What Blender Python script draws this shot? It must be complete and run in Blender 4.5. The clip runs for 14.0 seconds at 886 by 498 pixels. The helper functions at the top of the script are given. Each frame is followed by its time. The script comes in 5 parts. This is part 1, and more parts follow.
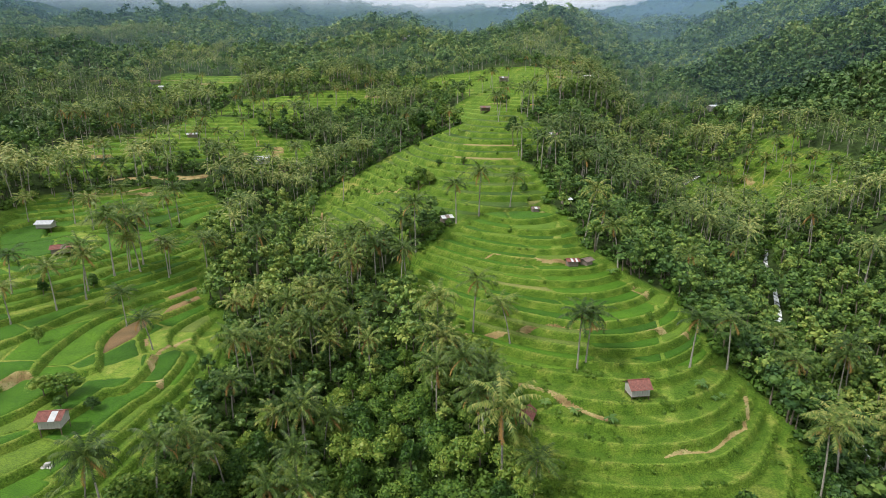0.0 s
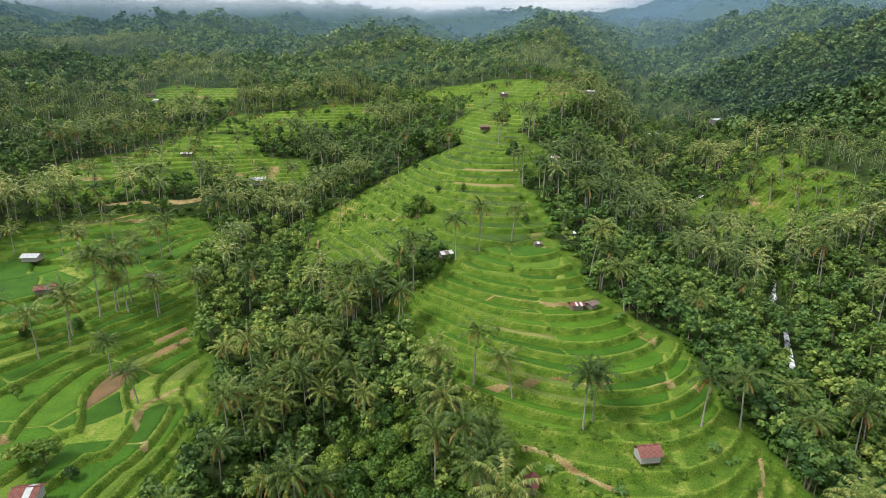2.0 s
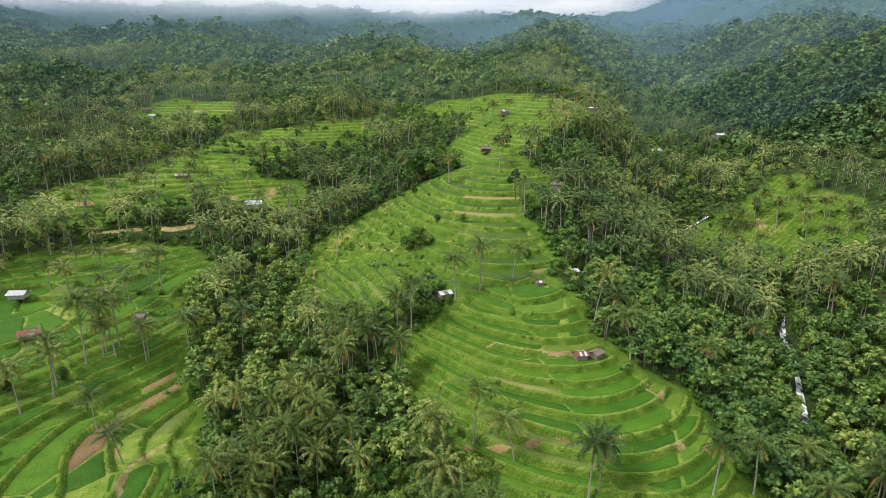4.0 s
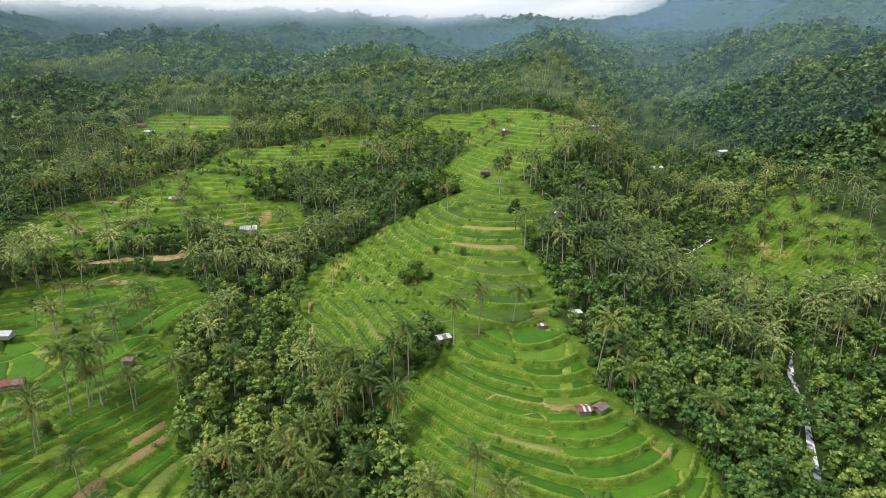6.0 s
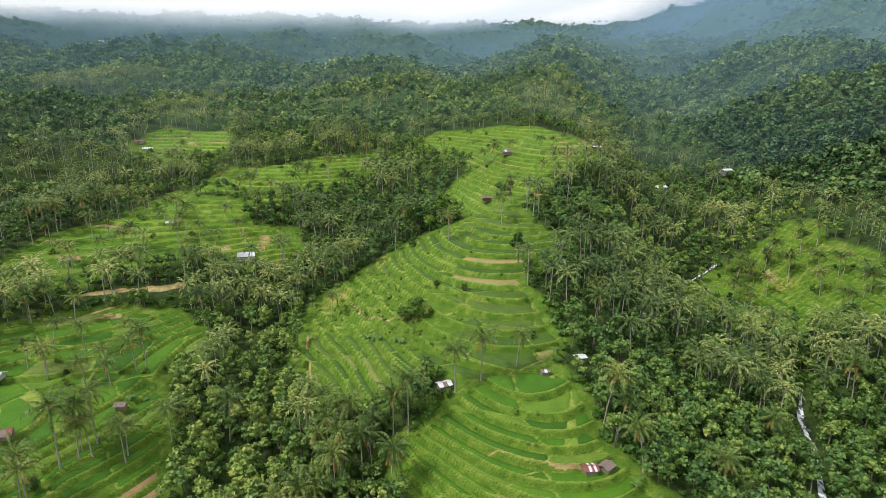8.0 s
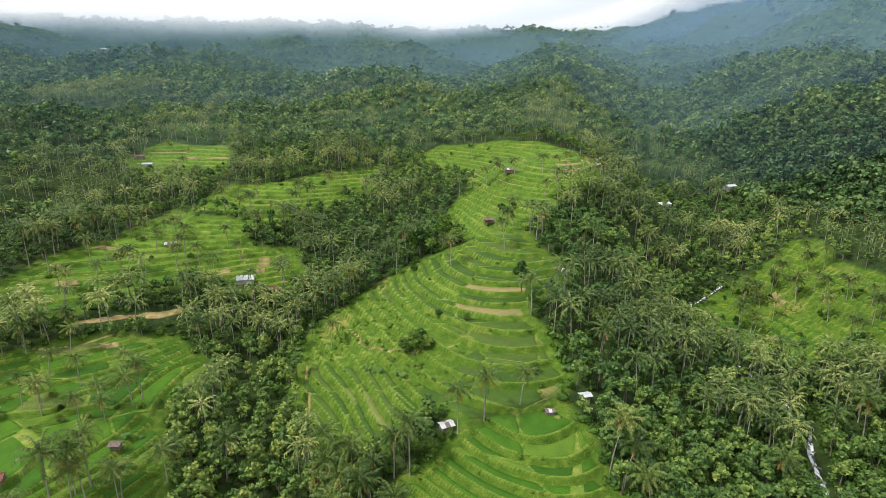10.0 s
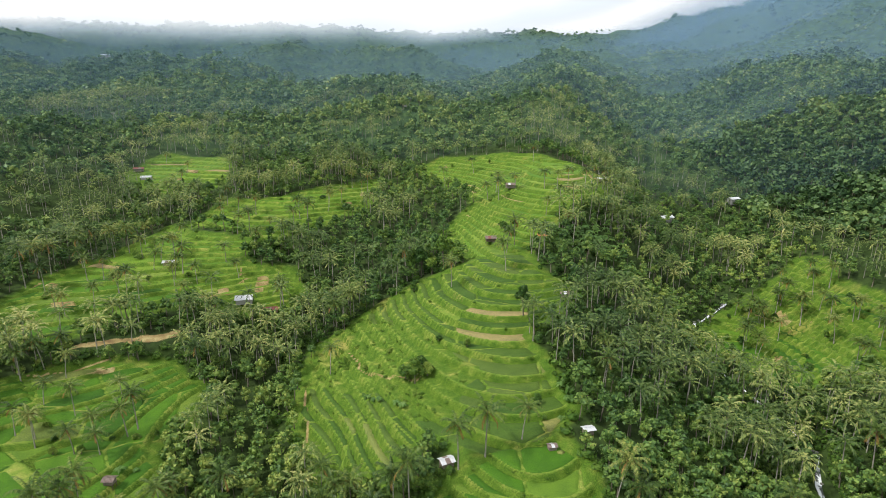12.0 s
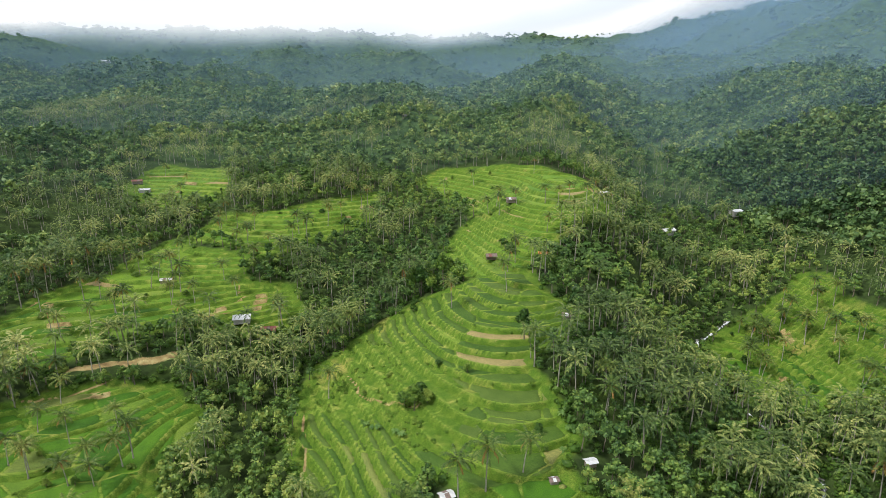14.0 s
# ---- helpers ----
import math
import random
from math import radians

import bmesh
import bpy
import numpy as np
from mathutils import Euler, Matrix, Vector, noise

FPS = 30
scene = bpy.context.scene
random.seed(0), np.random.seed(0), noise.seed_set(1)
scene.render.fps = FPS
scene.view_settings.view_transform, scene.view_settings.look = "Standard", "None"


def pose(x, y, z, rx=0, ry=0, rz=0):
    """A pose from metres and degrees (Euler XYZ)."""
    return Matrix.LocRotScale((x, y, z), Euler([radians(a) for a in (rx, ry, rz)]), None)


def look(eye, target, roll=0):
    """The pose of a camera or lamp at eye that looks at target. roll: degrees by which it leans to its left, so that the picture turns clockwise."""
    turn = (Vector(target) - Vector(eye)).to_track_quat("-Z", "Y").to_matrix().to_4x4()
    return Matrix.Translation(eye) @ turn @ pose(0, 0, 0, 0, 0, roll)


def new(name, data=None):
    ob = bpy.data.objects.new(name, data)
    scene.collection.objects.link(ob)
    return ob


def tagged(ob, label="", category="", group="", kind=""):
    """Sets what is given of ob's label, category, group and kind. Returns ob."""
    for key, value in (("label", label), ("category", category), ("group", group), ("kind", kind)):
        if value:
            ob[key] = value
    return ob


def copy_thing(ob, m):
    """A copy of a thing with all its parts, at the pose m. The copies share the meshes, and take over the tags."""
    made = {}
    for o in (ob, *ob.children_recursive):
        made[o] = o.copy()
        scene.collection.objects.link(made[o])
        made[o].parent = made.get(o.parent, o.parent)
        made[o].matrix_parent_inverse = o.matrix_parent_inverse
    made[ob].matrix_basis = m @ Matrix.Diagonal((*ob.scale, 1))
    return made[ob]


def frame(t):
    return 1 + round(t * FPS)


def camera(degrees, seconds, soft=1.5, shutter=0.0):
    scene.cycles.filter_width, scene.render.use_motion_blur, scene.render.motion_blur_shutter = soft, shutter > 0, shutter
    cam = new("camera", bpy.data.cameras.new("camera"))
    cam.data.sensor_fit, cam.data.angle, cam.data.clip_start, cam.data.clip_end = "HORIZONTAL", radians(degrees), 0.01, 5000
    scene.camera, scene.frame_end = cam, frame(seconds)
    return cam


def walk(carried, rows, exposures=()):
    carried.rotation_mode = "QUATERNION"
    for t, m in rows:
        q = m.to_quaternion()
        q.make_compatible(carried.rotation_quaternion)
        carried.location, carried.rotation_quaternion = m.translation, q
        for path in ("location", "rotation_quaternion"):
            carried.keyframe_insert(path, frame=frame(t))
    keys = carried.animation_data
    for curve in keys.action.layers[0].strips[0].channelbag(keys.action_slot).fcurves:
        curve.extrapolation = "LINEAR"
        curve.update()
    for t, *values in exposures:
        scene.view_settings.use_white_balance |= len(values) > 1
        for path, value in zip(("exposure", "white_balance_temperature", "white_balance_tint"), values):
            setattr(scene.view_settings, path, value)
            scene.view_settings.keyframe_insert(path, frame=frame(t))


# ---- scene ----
cam = camera(76.0, 14.0, soft=0.4)
METRES, EYE, TILT, LEAN, TURN = 75.0, 60.0, -16.0, 0.0, 0.0
ROWS = [
    (0.0, 0.0, 0.0, 0.0, -0.0, 0.0, 0.0),
    (0.5, 0.0003, 0.0186, 0.0345, -0.06, 0.02, 0.03),
    (1.0, 0.0003, 0.0383, 0.0701, -0.1, 0.03, 0.05),
    (1.5, 0.0004, 0.0578, 0.1058, -0.09, 0.04, 0.01),
    (2.0, 0.0007, 0.0769, 0.1425, -0.07, 0.04, 0.02),
    (2.5, 0.0015, 0.0962, 0.1796, -0.03, 0.06, 0.02),
    (3.0, 0.0028, 0.1152, 0.2165, 0.0, 0.07, 0.02),
    (5.5, 0.0108, 0.2016, 0.4053, -0.03, 0.18, 0.07),
    (6.0, 0.0107, 0.2183, 0.4435, -0.07, 0.2, 0.03),
    (6.5, 0.0096, 0.2344, 0.4814, -0.08, 0.24, -0.05),
    (7.0, 0.0096, 0.2492, 0.5198, -0.06, 0.27, -0.11),
    (7.5, 0.0086, 0.2628, 0.5581, -0.05, 0.32, -0.13),
    (8.0, 0.0083, 0.2751, 0.5957, -0.01, 0.4, -0.14),
    (10.5, 0.0038, 0.3297, 0.7413, 0.14, 0.74, -0.17),
    (11.0, 0.0048, 0.3396, 0.767, 0.18, 0.79, -0.14),
    (11.5, 0.006, 0.3491, 0.7933, 0.21, 0.83, -0.15),
    (12.0, 0.0073, 0.358, 0.8197, 0.23, 0.85, -0.16),
    (12.5, 0.0088, 0.3667, 0.8447, 0.27, 0.9, -0.14),
    (13.0, 0.0095, 0.375, 0.8697, 0.29, 0.92, -0.14),
    (13.5, 0.0107, 0.3831, 0.8936, 0.33, 0.98, -0.12),
    (14.0, 0.0115, 0.3904, 0.918, 0.31, 1.01, -0.11),
]
walk(cam, [(t, pose(0, 0, EYE, TILT, LEAN, TURN) @ pose(METRES * x, METRES * y, METRES * z, 90 + pitch, roll, yaw)) for t, x, y, z, yaw, pitch, roll in ROWS])

# ---------------------------------------------------------------- light
SUN_HIGH, SUN_TURN = 53.0, 244.0
world = bpy.data.worlds.new("overcast_sky")
scene.world = world
world.use_nodes = True
wn, wl = world.node_tree.nodes, world.node_tree.links
wn.clear()
w_out, w_bg = wn.new("ShaderNodeOutputWorld"), wn.new("ShaderNodeBackground")
w_sky = wn.new("ShaderNodeTexSky")
w_sky.sky_type, w_sky.sun_disc = "NISHITA", False
w_sky.sun_elevation, w_sky.sun_rotation = radians(SUN_HIGH), radians(SUN_TURN)
w_dim = wn.new("ShaderNodeMix")
w_dim.data_type, w_dim.blend_type = "RGBA", "MULTIPLY"
w_dim.inputs[0].default_value = 1.0
w_dim.inputs[7].default_value = (0.10, 0.10, 0.10, 1)
w_map, w_coord, w_noise = wn.new("ShaderNodeMapping"), wn.new("ShaderNodeTexCoord"), wn.new("ShaderNodeTexNoise")
w_map.inputs["Scale"].default_value = (1.5, 1.5, 7.0)
w_noise.inputs["Scale"].default_value, w_noise.inputs["Detail"].default_value = 2.2, 5
w_ramp = wn.new("ShaderNodeValToRGB")
w_ramp.color_ramp.elements[0].position, w_ramp.color_ramp.elements[0].color = 0.3, (0.66, 0.72, 0.80, 1)
w_ramp.color_ramp.elements[1].position, w_ramp.color_ramp.elements[1].color = 0.62, (0.93, 0.945, 0.96, 1)
w_mix = wn.new("ShaderNodeMix")
w_mix.data_type = "RGBA"
w_mix.inputs[0].default_value = 0.88
wl.new(w_coord.outputs["Generated"], w_map.inputs[0]), wl.new(w_map.outputs[0], w_noise.inputs[0])
wl.new(w_noise.outputs[0], w_ramp.inputs[0]), wl.new(w_sky.outputs[0], w_dim.inputs[6])
wl.new(w_dim.outputs[2], w_mix.inputs[6]), wl.new(w_ramp.outputs[0], w_mix.inputs[7])
wl.new(w_mix.outputs[2], w_bg.inputs[0]), wl.new(w_bg.outputs[0], w_out.inputs[0])
w_bg.inputs[1].default_value = 0.92
scene.view_settings.exposure = 0.34

sun = new("sun", bpy.data.lights.new("sun", "SUN"))
sun.data.energy, sun.data.angle, sun.data.color = 2.4, radians(6), (1.0, 0.96, 0.9)
sun_way = Vector((math.sin(radians(SUN_TURN)) * math.cos(radians(SUN_HIGH)), math.cos(radians(SUN_TURN)) * math.cos(radians(SUN_HIGH)), math.sin(radians(SUN_HIGH))))
sun.matrix_world = look(sun_way * 400, (0, 0, 0))

# ---------------------------------------------------------------- materials
def shader(name):
    m = bpy.data.materials.new(name)
    m.use_nodes = True
    n = m.node_tree.nodes
    return m, n, m.node_tree.links, n["Principled BSDF"]


def ramp(n, stops):
    r = n.new("ShaderNodeValToRGB").color_ramp
    node = n[-1]
    while len(r.elements) < len(stops):
        r.elements.new(0.5)
    for e, (at, colour) in zip(r.elements, stops):
        e.position, e.color = at, (*colour, 1)
    return node


def grain(n, l, scale, detail=3, coord="Object", stretch=None):
    c = n.new("ShaderNodeTexCoord")
    t = n.new("ShaderNodeTexNoise")
    t.inputs["Scale"].default_value, t.inputs["Detail"].default_value = scale, detail
    if stretch:
        m = n.new("ShaderNodeMapping")
        m.inputs["Scale"].default_value = stretch
        l.new(c.outputs[coord], m.inputs[0]), l.new(m.outputs[0], t.inputs[0])
    else:
        l.new(c.outputs[coord], t.inputs[0])
    return t


def blend(n, l, kind, fac, a, b):
    m = n.new("ShaderNodeMix")
    m.data_type, m.blend_type = "RGBA", kind
    for slot, v in ((0, fac), (6, a), (7, b)):
        if isinstance(v, (int, float)):
            m.inputs[slot].default_value = v
        elif isinstance(v, tuple):
            m.inputs[slot].default_value = (*v, 1)
        else:
            l.new(v, m.inputs[slot])
    return m.outputs[2]


def bump(n, l, p, source, strength, distance):
    b = n.new("ShaderNodeBump")
    b.inputs["Strength"].default_value, b.inputs["Distance"].default_value = strength, distance
    l.new(source, b.inputs["Height"]), l.new(b.outputs[0], p.inputs["Normal"])


def foliage(name, stops, per_object, gleam=0.45, sheer=0.16, single=0.45):
    """Leaves: colour by plant and by single leaf, a little light through them."""
    m, n, l, p = shader(name)
    if per_object:
        plant = n.new("ShaderNodeObjectInfo").outputs["Random"]
    else:
        a = n.new("ShaderNodeAttribute")
        a.attribute_name = "tint"
        plant = a.outputs["Fac"]
    leaf = n.new("ShaderNodeNewGeometry").outputs["Random Per Island"]
    mean = n.new("ShaderNodeMath")
    mean.operation = "MULTIPLY_ADD"
    l.new(leaf, mean.inputs[0])
    mean.inputs[1].default_value = single
    part_of = n.new("ShaderNodeMath")
    part_of.operation = "MULTIPLY"
    l.new(plant, part_of.inputs[0])
    part_of.inputs[1].default_value = 1 - single
    l.new(part_of.outputs[0], mean.inputs[2])
    r = ramp(n, stops)
    l.new(mean.outputs[0], r.inputs[0])
    l.new(r.outputs[0], p.inputs["Base Color"])
    p.inputs["Roughness"].default_value = gleam
    p.inputs["Specular IOR Level"].default_value = 0.22
    t = n.new("ShaderNodeBsdfTranslucent")
    l.new(r.outputs[0], t.inputs[0])
    mix = n.new("ShaderNodeMixShader")
    mix.inputs[0].default_value = sheer
    l.new(p.outputs[0], mix.inputs[1]), l.new(t.outputs[0], mix.inputs[2])
    l.new(mix.outputs[0], n["Material Output"].inputs[0])
    return m


TREE_GREENS = [(0.15, (0.028, 0.072, 0.015)), (0.4, (0.068, 0.146, 0.024)), (0.65, (0.145, 0.245, 0.036)), (0.88, (0.30, 0.37, 0.07))]
WOOD_GREENS = [(0.15, (0.042, 0.095, 0.030)), (0.4, (0.094, 0.180, 0.046)), (0.65, (0.185, 0.290, 0.062)), (0.88, (0.36, 0.42, 0.10))]
HILL_GREENS = [(0.15, (0.044, 0.096, 0.034)), (0.4, (0.100, 0.185, 0.056)), (0.65, (0.190, 0.290, 0.078)), (0.88, (0.37, 0.42, 0.12))]
FAR_GREENS = [(0.15, (0.040, 0.088, 0.034)), (0.42, (0.095, 0.175, 0.058)), (0.66, (0.175, 0.275, 0.080)), (0.88, (0.34, 0.39, 0.12))]
# Darker copy of the hill greens: the eastern hill's shade put into colour
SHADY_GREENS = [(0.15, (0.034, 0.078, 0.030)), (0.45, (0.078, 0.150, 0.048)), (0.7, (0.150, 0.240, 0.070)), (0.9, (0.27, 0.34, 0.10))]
PALM_GREENS = [(0.15, (0.026, 0.056, 0.012)), (0.42, (0.064, 0.116, 0.020)), (0.70, (0.150, 0.205, 0.040)), (0.95, (0.33, 0.32, 0.09))]
GROVE_GREENS = [(0.12, (0.040, 0.080, 0.022)), (0.45, (0.115, 0.175, 0.045)), (0.68, (0.24, 0.29, 0.080)), (0.92, (0.46, 0.45, 0.16))]
mat_leaf = foliage("leaf", TREE_GREENS, True)
mat_leaf_stuff = foliage("wood_leaf", WOOD_GREENS, False)
mat_shady_leaf = foliage("shaded_hill_leaf", SHADY_GREENS, False)
mat_hill_leaf = foliage("hill_leaf", HILL_GREENS, False)
mat_far_leaf = foliage("upland_leaf", FAR_GREENS, False)
mat_palm = foliage("palm_leaf", PALM_GREENS, True, 0.46, 0.12, 0.5)
mat_palm_stuff = foliage("wood_palm_leaf", GROVE_GREENS, False, 0.46, 0.14, 0.45)
mat_bush = foliage("bush_leaf", [(0.1, (0.035, 0.085, 0.014)), (0.5, (0.075, 0.155, 0.024)), (0.9, (0.17, 0.27, 0.045))], False)
mat_scrub = foliage("scrub_leaf", [(0.1, (0.055, 0.12, 0.014)), (0.5, (0.10, 0.19, 0.022)), (0.9, (0.20, 0.28, 0.045))], False)
mat_dry = foliage("dry_frond", [(0.0, (0.16, 0.085, 0.03)), (0.6, (0.30, 0.17, 0.05)), (1.0, (0.42, 0.30, 0.09))], True, 0.6, 0.15)
mat_banana = foliage("banana_leaf", [(0.0, (0.06, 0.135, 0.032)), (0.6, (0.12, 0.22, 0.05)), (1.0, (0.23, 0.32, 0.08))], True, 0.35)
mat_tuft = foliage("grass_blade", [(0.0, (0.085, 0.18, 0.014)), (0.6, (0.16, 0.28, 0.024)), (1.0, (0.30, 0.36, 0.06))], False, 0.55)


def plain_grain(name, dark, light, scale, rough_value=0.8, stretch=None, relief=0.02, metal=0.0):
    m, n, l, p = shader(name)
    t = grain(n, l, scale, 4, stretch=stretch)
    big = grain(n, l, scale * 0.13, 3)
    r = ramp(n, [(0.3, dark), (0.7, light)])
    l.new(t.outputs[0], r.inputs[0])
    v = ramp(n, [(0.3, (0.65, 0.65, 0.65)), (0.7, (1.1, 1.1, 1.1))])
    l.new(big.outputs[0], v.inputs[0])
    l.new(blend(n, l, "MULTIPLY", 1.0, r.outputs[0], v.outputs[0]), p.inputs["Base Color"])
    p.inputs["Roughness"].default_value, p.inputs["Metallic"].default_value = rough_value, metal
    bump(n, l, p, t.outputs[0], 0.6, relief)
    return m


mat_bark = plain_grain("bark", (0.10, 0.08, 0.06), (0.26, 0.22, 0.17), 3.0, 0.9, (1, 1, 0.2))
mat_palm_bark = plain_grain("palm_bark", (0.24, 0.22, 0.18), (0.50, 0.46, 0.40), 2.5, 0.9, (0.3, 0.3, 3.0))
mat_nut = plain_grain("coconut_husk", (0.20, 0.16, 0.04), (0.40, 0.30, 0.08), 6.0, 0.6)
mat_red_sheet = plain_grain("rusty_red_sheet", (0.17, 0.055, 0.04), (0.36, 0.12, 0.09), 1.6, 0.55, None, 0.005)
mat_white_sheet = plain_grain("pale_metal_sheet", (0.62, 0.64, 0.66), (0.85, 0.86, 0.87), 1.2, 0.4, None, 0.003)
mat_brown_sheet = plain_grain("weathered_sheet", (0.16, 0.11, 0.09), (0.34, 0.26, 0.22), 1.6, 0.7)
mat_plank = plain_grain("weathered_plank", (0.18, 0.14, 0.11), (0.42, 0.37, 0.31), 2.0, 0.85, (1, 1, 0.15))
mat_pale_plank = plain_grain("pale_plank", (0.42, 0.40, 0.37), (0.68, 0.66, 0.62), 2.0, 0.85, (1, 1, 0.15))
mat_wood = plain_grain("dark_timber", (0.09, 0.065, 0.045), (0.20, 0.15, 0.10), 3.0, 0.85, (1, 1, 0.2))
mat_stone = plain_grain("river_stone", (0.10, 0.10, 0.09), (0.32, 0.31, 0.28), 1.5, 0.8, None, 0.05)
mat_tarp = plain_grain("orange_soil", (0.42, 0.16, 0.04), (0.60, 0.26, 0.07), 0.8, 0.9)


def ground_material():
    m, n, l, p = shader("land")
    a = n.new("ShaderNodeAttribute")
    a.attribute_name = "cover"
    sep = n.new("ShaderNodeSeparateColor")
    l.new(a.outputs["Color"], sep.inputs[0])
    fine, mid, wide = grain(n, l, 3.6, 6), grain(n, l, 0.35, 6), grain(n, l, 0.06, 3)
    bank = ramp(n, [(0.25, (0.13, 0.235, 0.025)), (0.48, (0.19, 0.29, 0.040)), (0.72, (0.33, 0.35, 0.085))])
    l.new(mid.outputs[0], bank.inputs[0])
    rim = n.new("ShaderNodeAttribute")
    rim.attribute_name = "rim"
    meadow = ramp(n, [(0.25, (0.060, 0.135, 0.012)), (0.5, (0.094, 0.180, 0.018)), (0.75, (0.18, 0.245, 0.036))])
    l.new(mid.outputs[0], meadow.inputs[0])
    low_grass = blend(n, l, "MIX", rim.outputs["Fac"], meadow.outputs[0], bank.outputs[0])
    weeds = ramp(n, [(0.34, (0.55, 0.60, 0.52)), (0.5, (0.95, 0.95, 0.92)), (0.66, (1.32, 1.24, 1.2))])
    l.new(fine.outputs[0], weeds.inputs[0])
    green = blend(n, l, "MULTIPLY", 1.0, low_grass, weeds.outputs[0])
    straw = ramp(n, [(0.62, (0, 0, 0)), (0.76, (0.8, 0.8, 0.8))])
    l.new(wide.outputs[0], straw.inputs[0])
    green = blend(n, l, "MIX", straw.outputs[0], green, blend(n, l, "MULTIPLY", 1.0, (0.36, 0.33, 0.09), weeds.outputs[0]))
    weedy = ramp(n, [(0.3, (0.058, 0.128, 0.011)), (0.55, (0.108, 0.190, 0.019)), (0.8, (0.21, 0.275, 0.045))])
    l.new(mid.outputs[0], weedy.inputs[0])
    green = blend(n, l, "MIX", sep.outputs["Green"], green, blend(n, l, "MULTIPLY", 1.0, weedy.outputs[0], weeds.outputs[0]))
    # Leaf litter near black: shade under the trees is put into its colour
    shaded_litter = ramp(n, [(0.3, (0.020, 0.036, 0.010)), (0.7, (0.055, 0.095, 0.020))])
    l.new(mid.outputs[0], shaded_litter.inputs[0])
    soil = ramp(n, [(0.3, (0.20, 0.13, 0.06)), (0.5, (0.36, 0.27, 0.12)), (0.7, (0.50, 0.43, 0.21))])
    l.new(mid.outputs[0], soil.inputs[0])
    tops = grain(n, l, 0.11, 6)
    # Tree-top ground darkened too, so gaps between leaves look like shadow
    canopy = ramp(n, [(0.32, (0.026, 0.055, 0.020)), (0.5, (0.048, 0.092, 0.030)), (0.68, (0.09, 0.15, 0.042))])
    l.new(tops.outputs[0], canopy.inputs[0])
    floor_cover = blend(n, l, "MIX", a.outputs["Alpha"], canopy.outputs[0], shaded_litter.outputs[0])
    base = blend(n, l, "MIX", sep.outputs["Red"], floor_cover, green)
    worn = n.new("ShaderNodeMath")
    worn.operation = "MULTIPLY_ADD"
    l.new(fine.outputs[0], worn.inputs[0]), l.new(sep.outputs["Blue"], worn.inputs[2])
    worn.inputs[1].default_value = 1.0
    bare = ramp(n, [(0.88, (0, 0, 0)), (1.1, (1, 1, 1))])
    half = n.new("ShaderNodeMath")
    half.operation = "MULTIPLY"
    half.inputs[1].default_value = 0.72
    l.new(worn.outputs[0], half.inputs[0])
    bare.color_ramp.elements[0].position, bare.color_ramp.elements[1].position = 0.66, 0.82
    l.new(half.outputs[0], bare.inputs[0])
    base = blend(n, l, "MIX", bare.outputs[0], base, blend(n, l, "MULTIPLY", 0.6, soil.outputs[0], weeds.outputs[0]))
    l.new(base, p.inputs["Base Color"])
    p.inputs["Roughness"].default_value = 0.9
    p.inputs["Specular IOR Level"].default_value = 0.2
    bump(n, l, p, fine.outputs[0], 1.0, 0.3)
    return m


def rice_material(name, stops, per_object=True):
    m, n, l, p = shader(name)
    if per_object:
        which = n.new("ShaderNodeObjectInfo").outputs["Random"]
    else:
        a = n.new("ShaderNodeAttribute")
        a.attribute_name = "tint"
        which = a.outputs["Fac"]
    r = ramp(n, stops)
    l.new(which, r.inputs[0])
    fine, mid = grain(n, l, 4.0, 4), grain(n, l, 0.22, 4)
    speck = ramp(n, [(0.34, (0.60, 0.66, 0.6)), (0.66, (1.28, 1.22, 1.2))])
    l.new(fine.outputs[0], speck.inputs[0])
    patch = ramp(n, [(0.3, (0.75, 0.8, 0.75)), (0.7, (1.2, 1.12, 1.1))])
    l.new(mid.outputs[0], patch.inputs[0])
    c = blend(n, l, "MULTIPLY", 1.0, r.outputs[0], speck.outputs[0])
    l.new(blend(n, l, "MULTIPLY", 1.0, c, patch.outputs[0]), p.inputs["Base Color"])
    p.inputs["Roughness"].default_value = 0.7
    p.inputs["Specular IOR Level"].default_value = 0.25
    bump(n, l, p, fine.outputs[0], 1.0, 0.2)
    return m


mat_land = ground_material()
RICE_GREENS = [(0.0, (0.040, 0.122, 0.006)), (0.4, (0.056, 0.160, 0.007)), (0.75, (0.082, 0.200, 0.010)), (1.0, (0.150, 0.235, 0.030))]
UPPER_GREENS = [(0.0, (0.095, 0.215, 0.012)), (0.4, (0.125, 0.250, 0.016)), (0.75, (0.165, 0.285, 0.022)), (1.0, (0.225, 0.310, 0.050))]
FLOODED_GREENS = [(0.0, (0.052, 0.118, 0.014)), (0.5, (0.072, 0.140, 0.018)), (1.0, (0.100, 0.160, 0.028))]
mat_rice_wet, mat_rice_wet_far = rice_material("flooded_rice", FLOODED_GREENS), rice_material("flooded_upper_rice", FLOODED_GREENS, False)
mat_rice, mat_rice_far = rice_material("young_rice", RICE_GREENS), rice_material("upper_rice", UPPER_GREENS, False)
STUBBLE = [(0.0, (0.13, 0.20, 0.035)), (0.5, (0.22, 0.25, 0.07)), (1.0, (0.35, 0.28, 0.13))]
mat_plough = rice_material("ploughed_bed", [(0.0, (0.20, 0.13, 0.07)), (0.5, (0.27, 0.18, 0.09)), (1.0, (0.33, 0.23, 0.12))])
PLOUGHED = np.array([(-79.0, 126.0), (-70.0, 124.5), (-73.0, 147.0)])
mat_stubble, mat_stubble_far = rice_material("fallow_paddy", STUBBLE), rice_material("upper_fallow", STUBBLE, False)


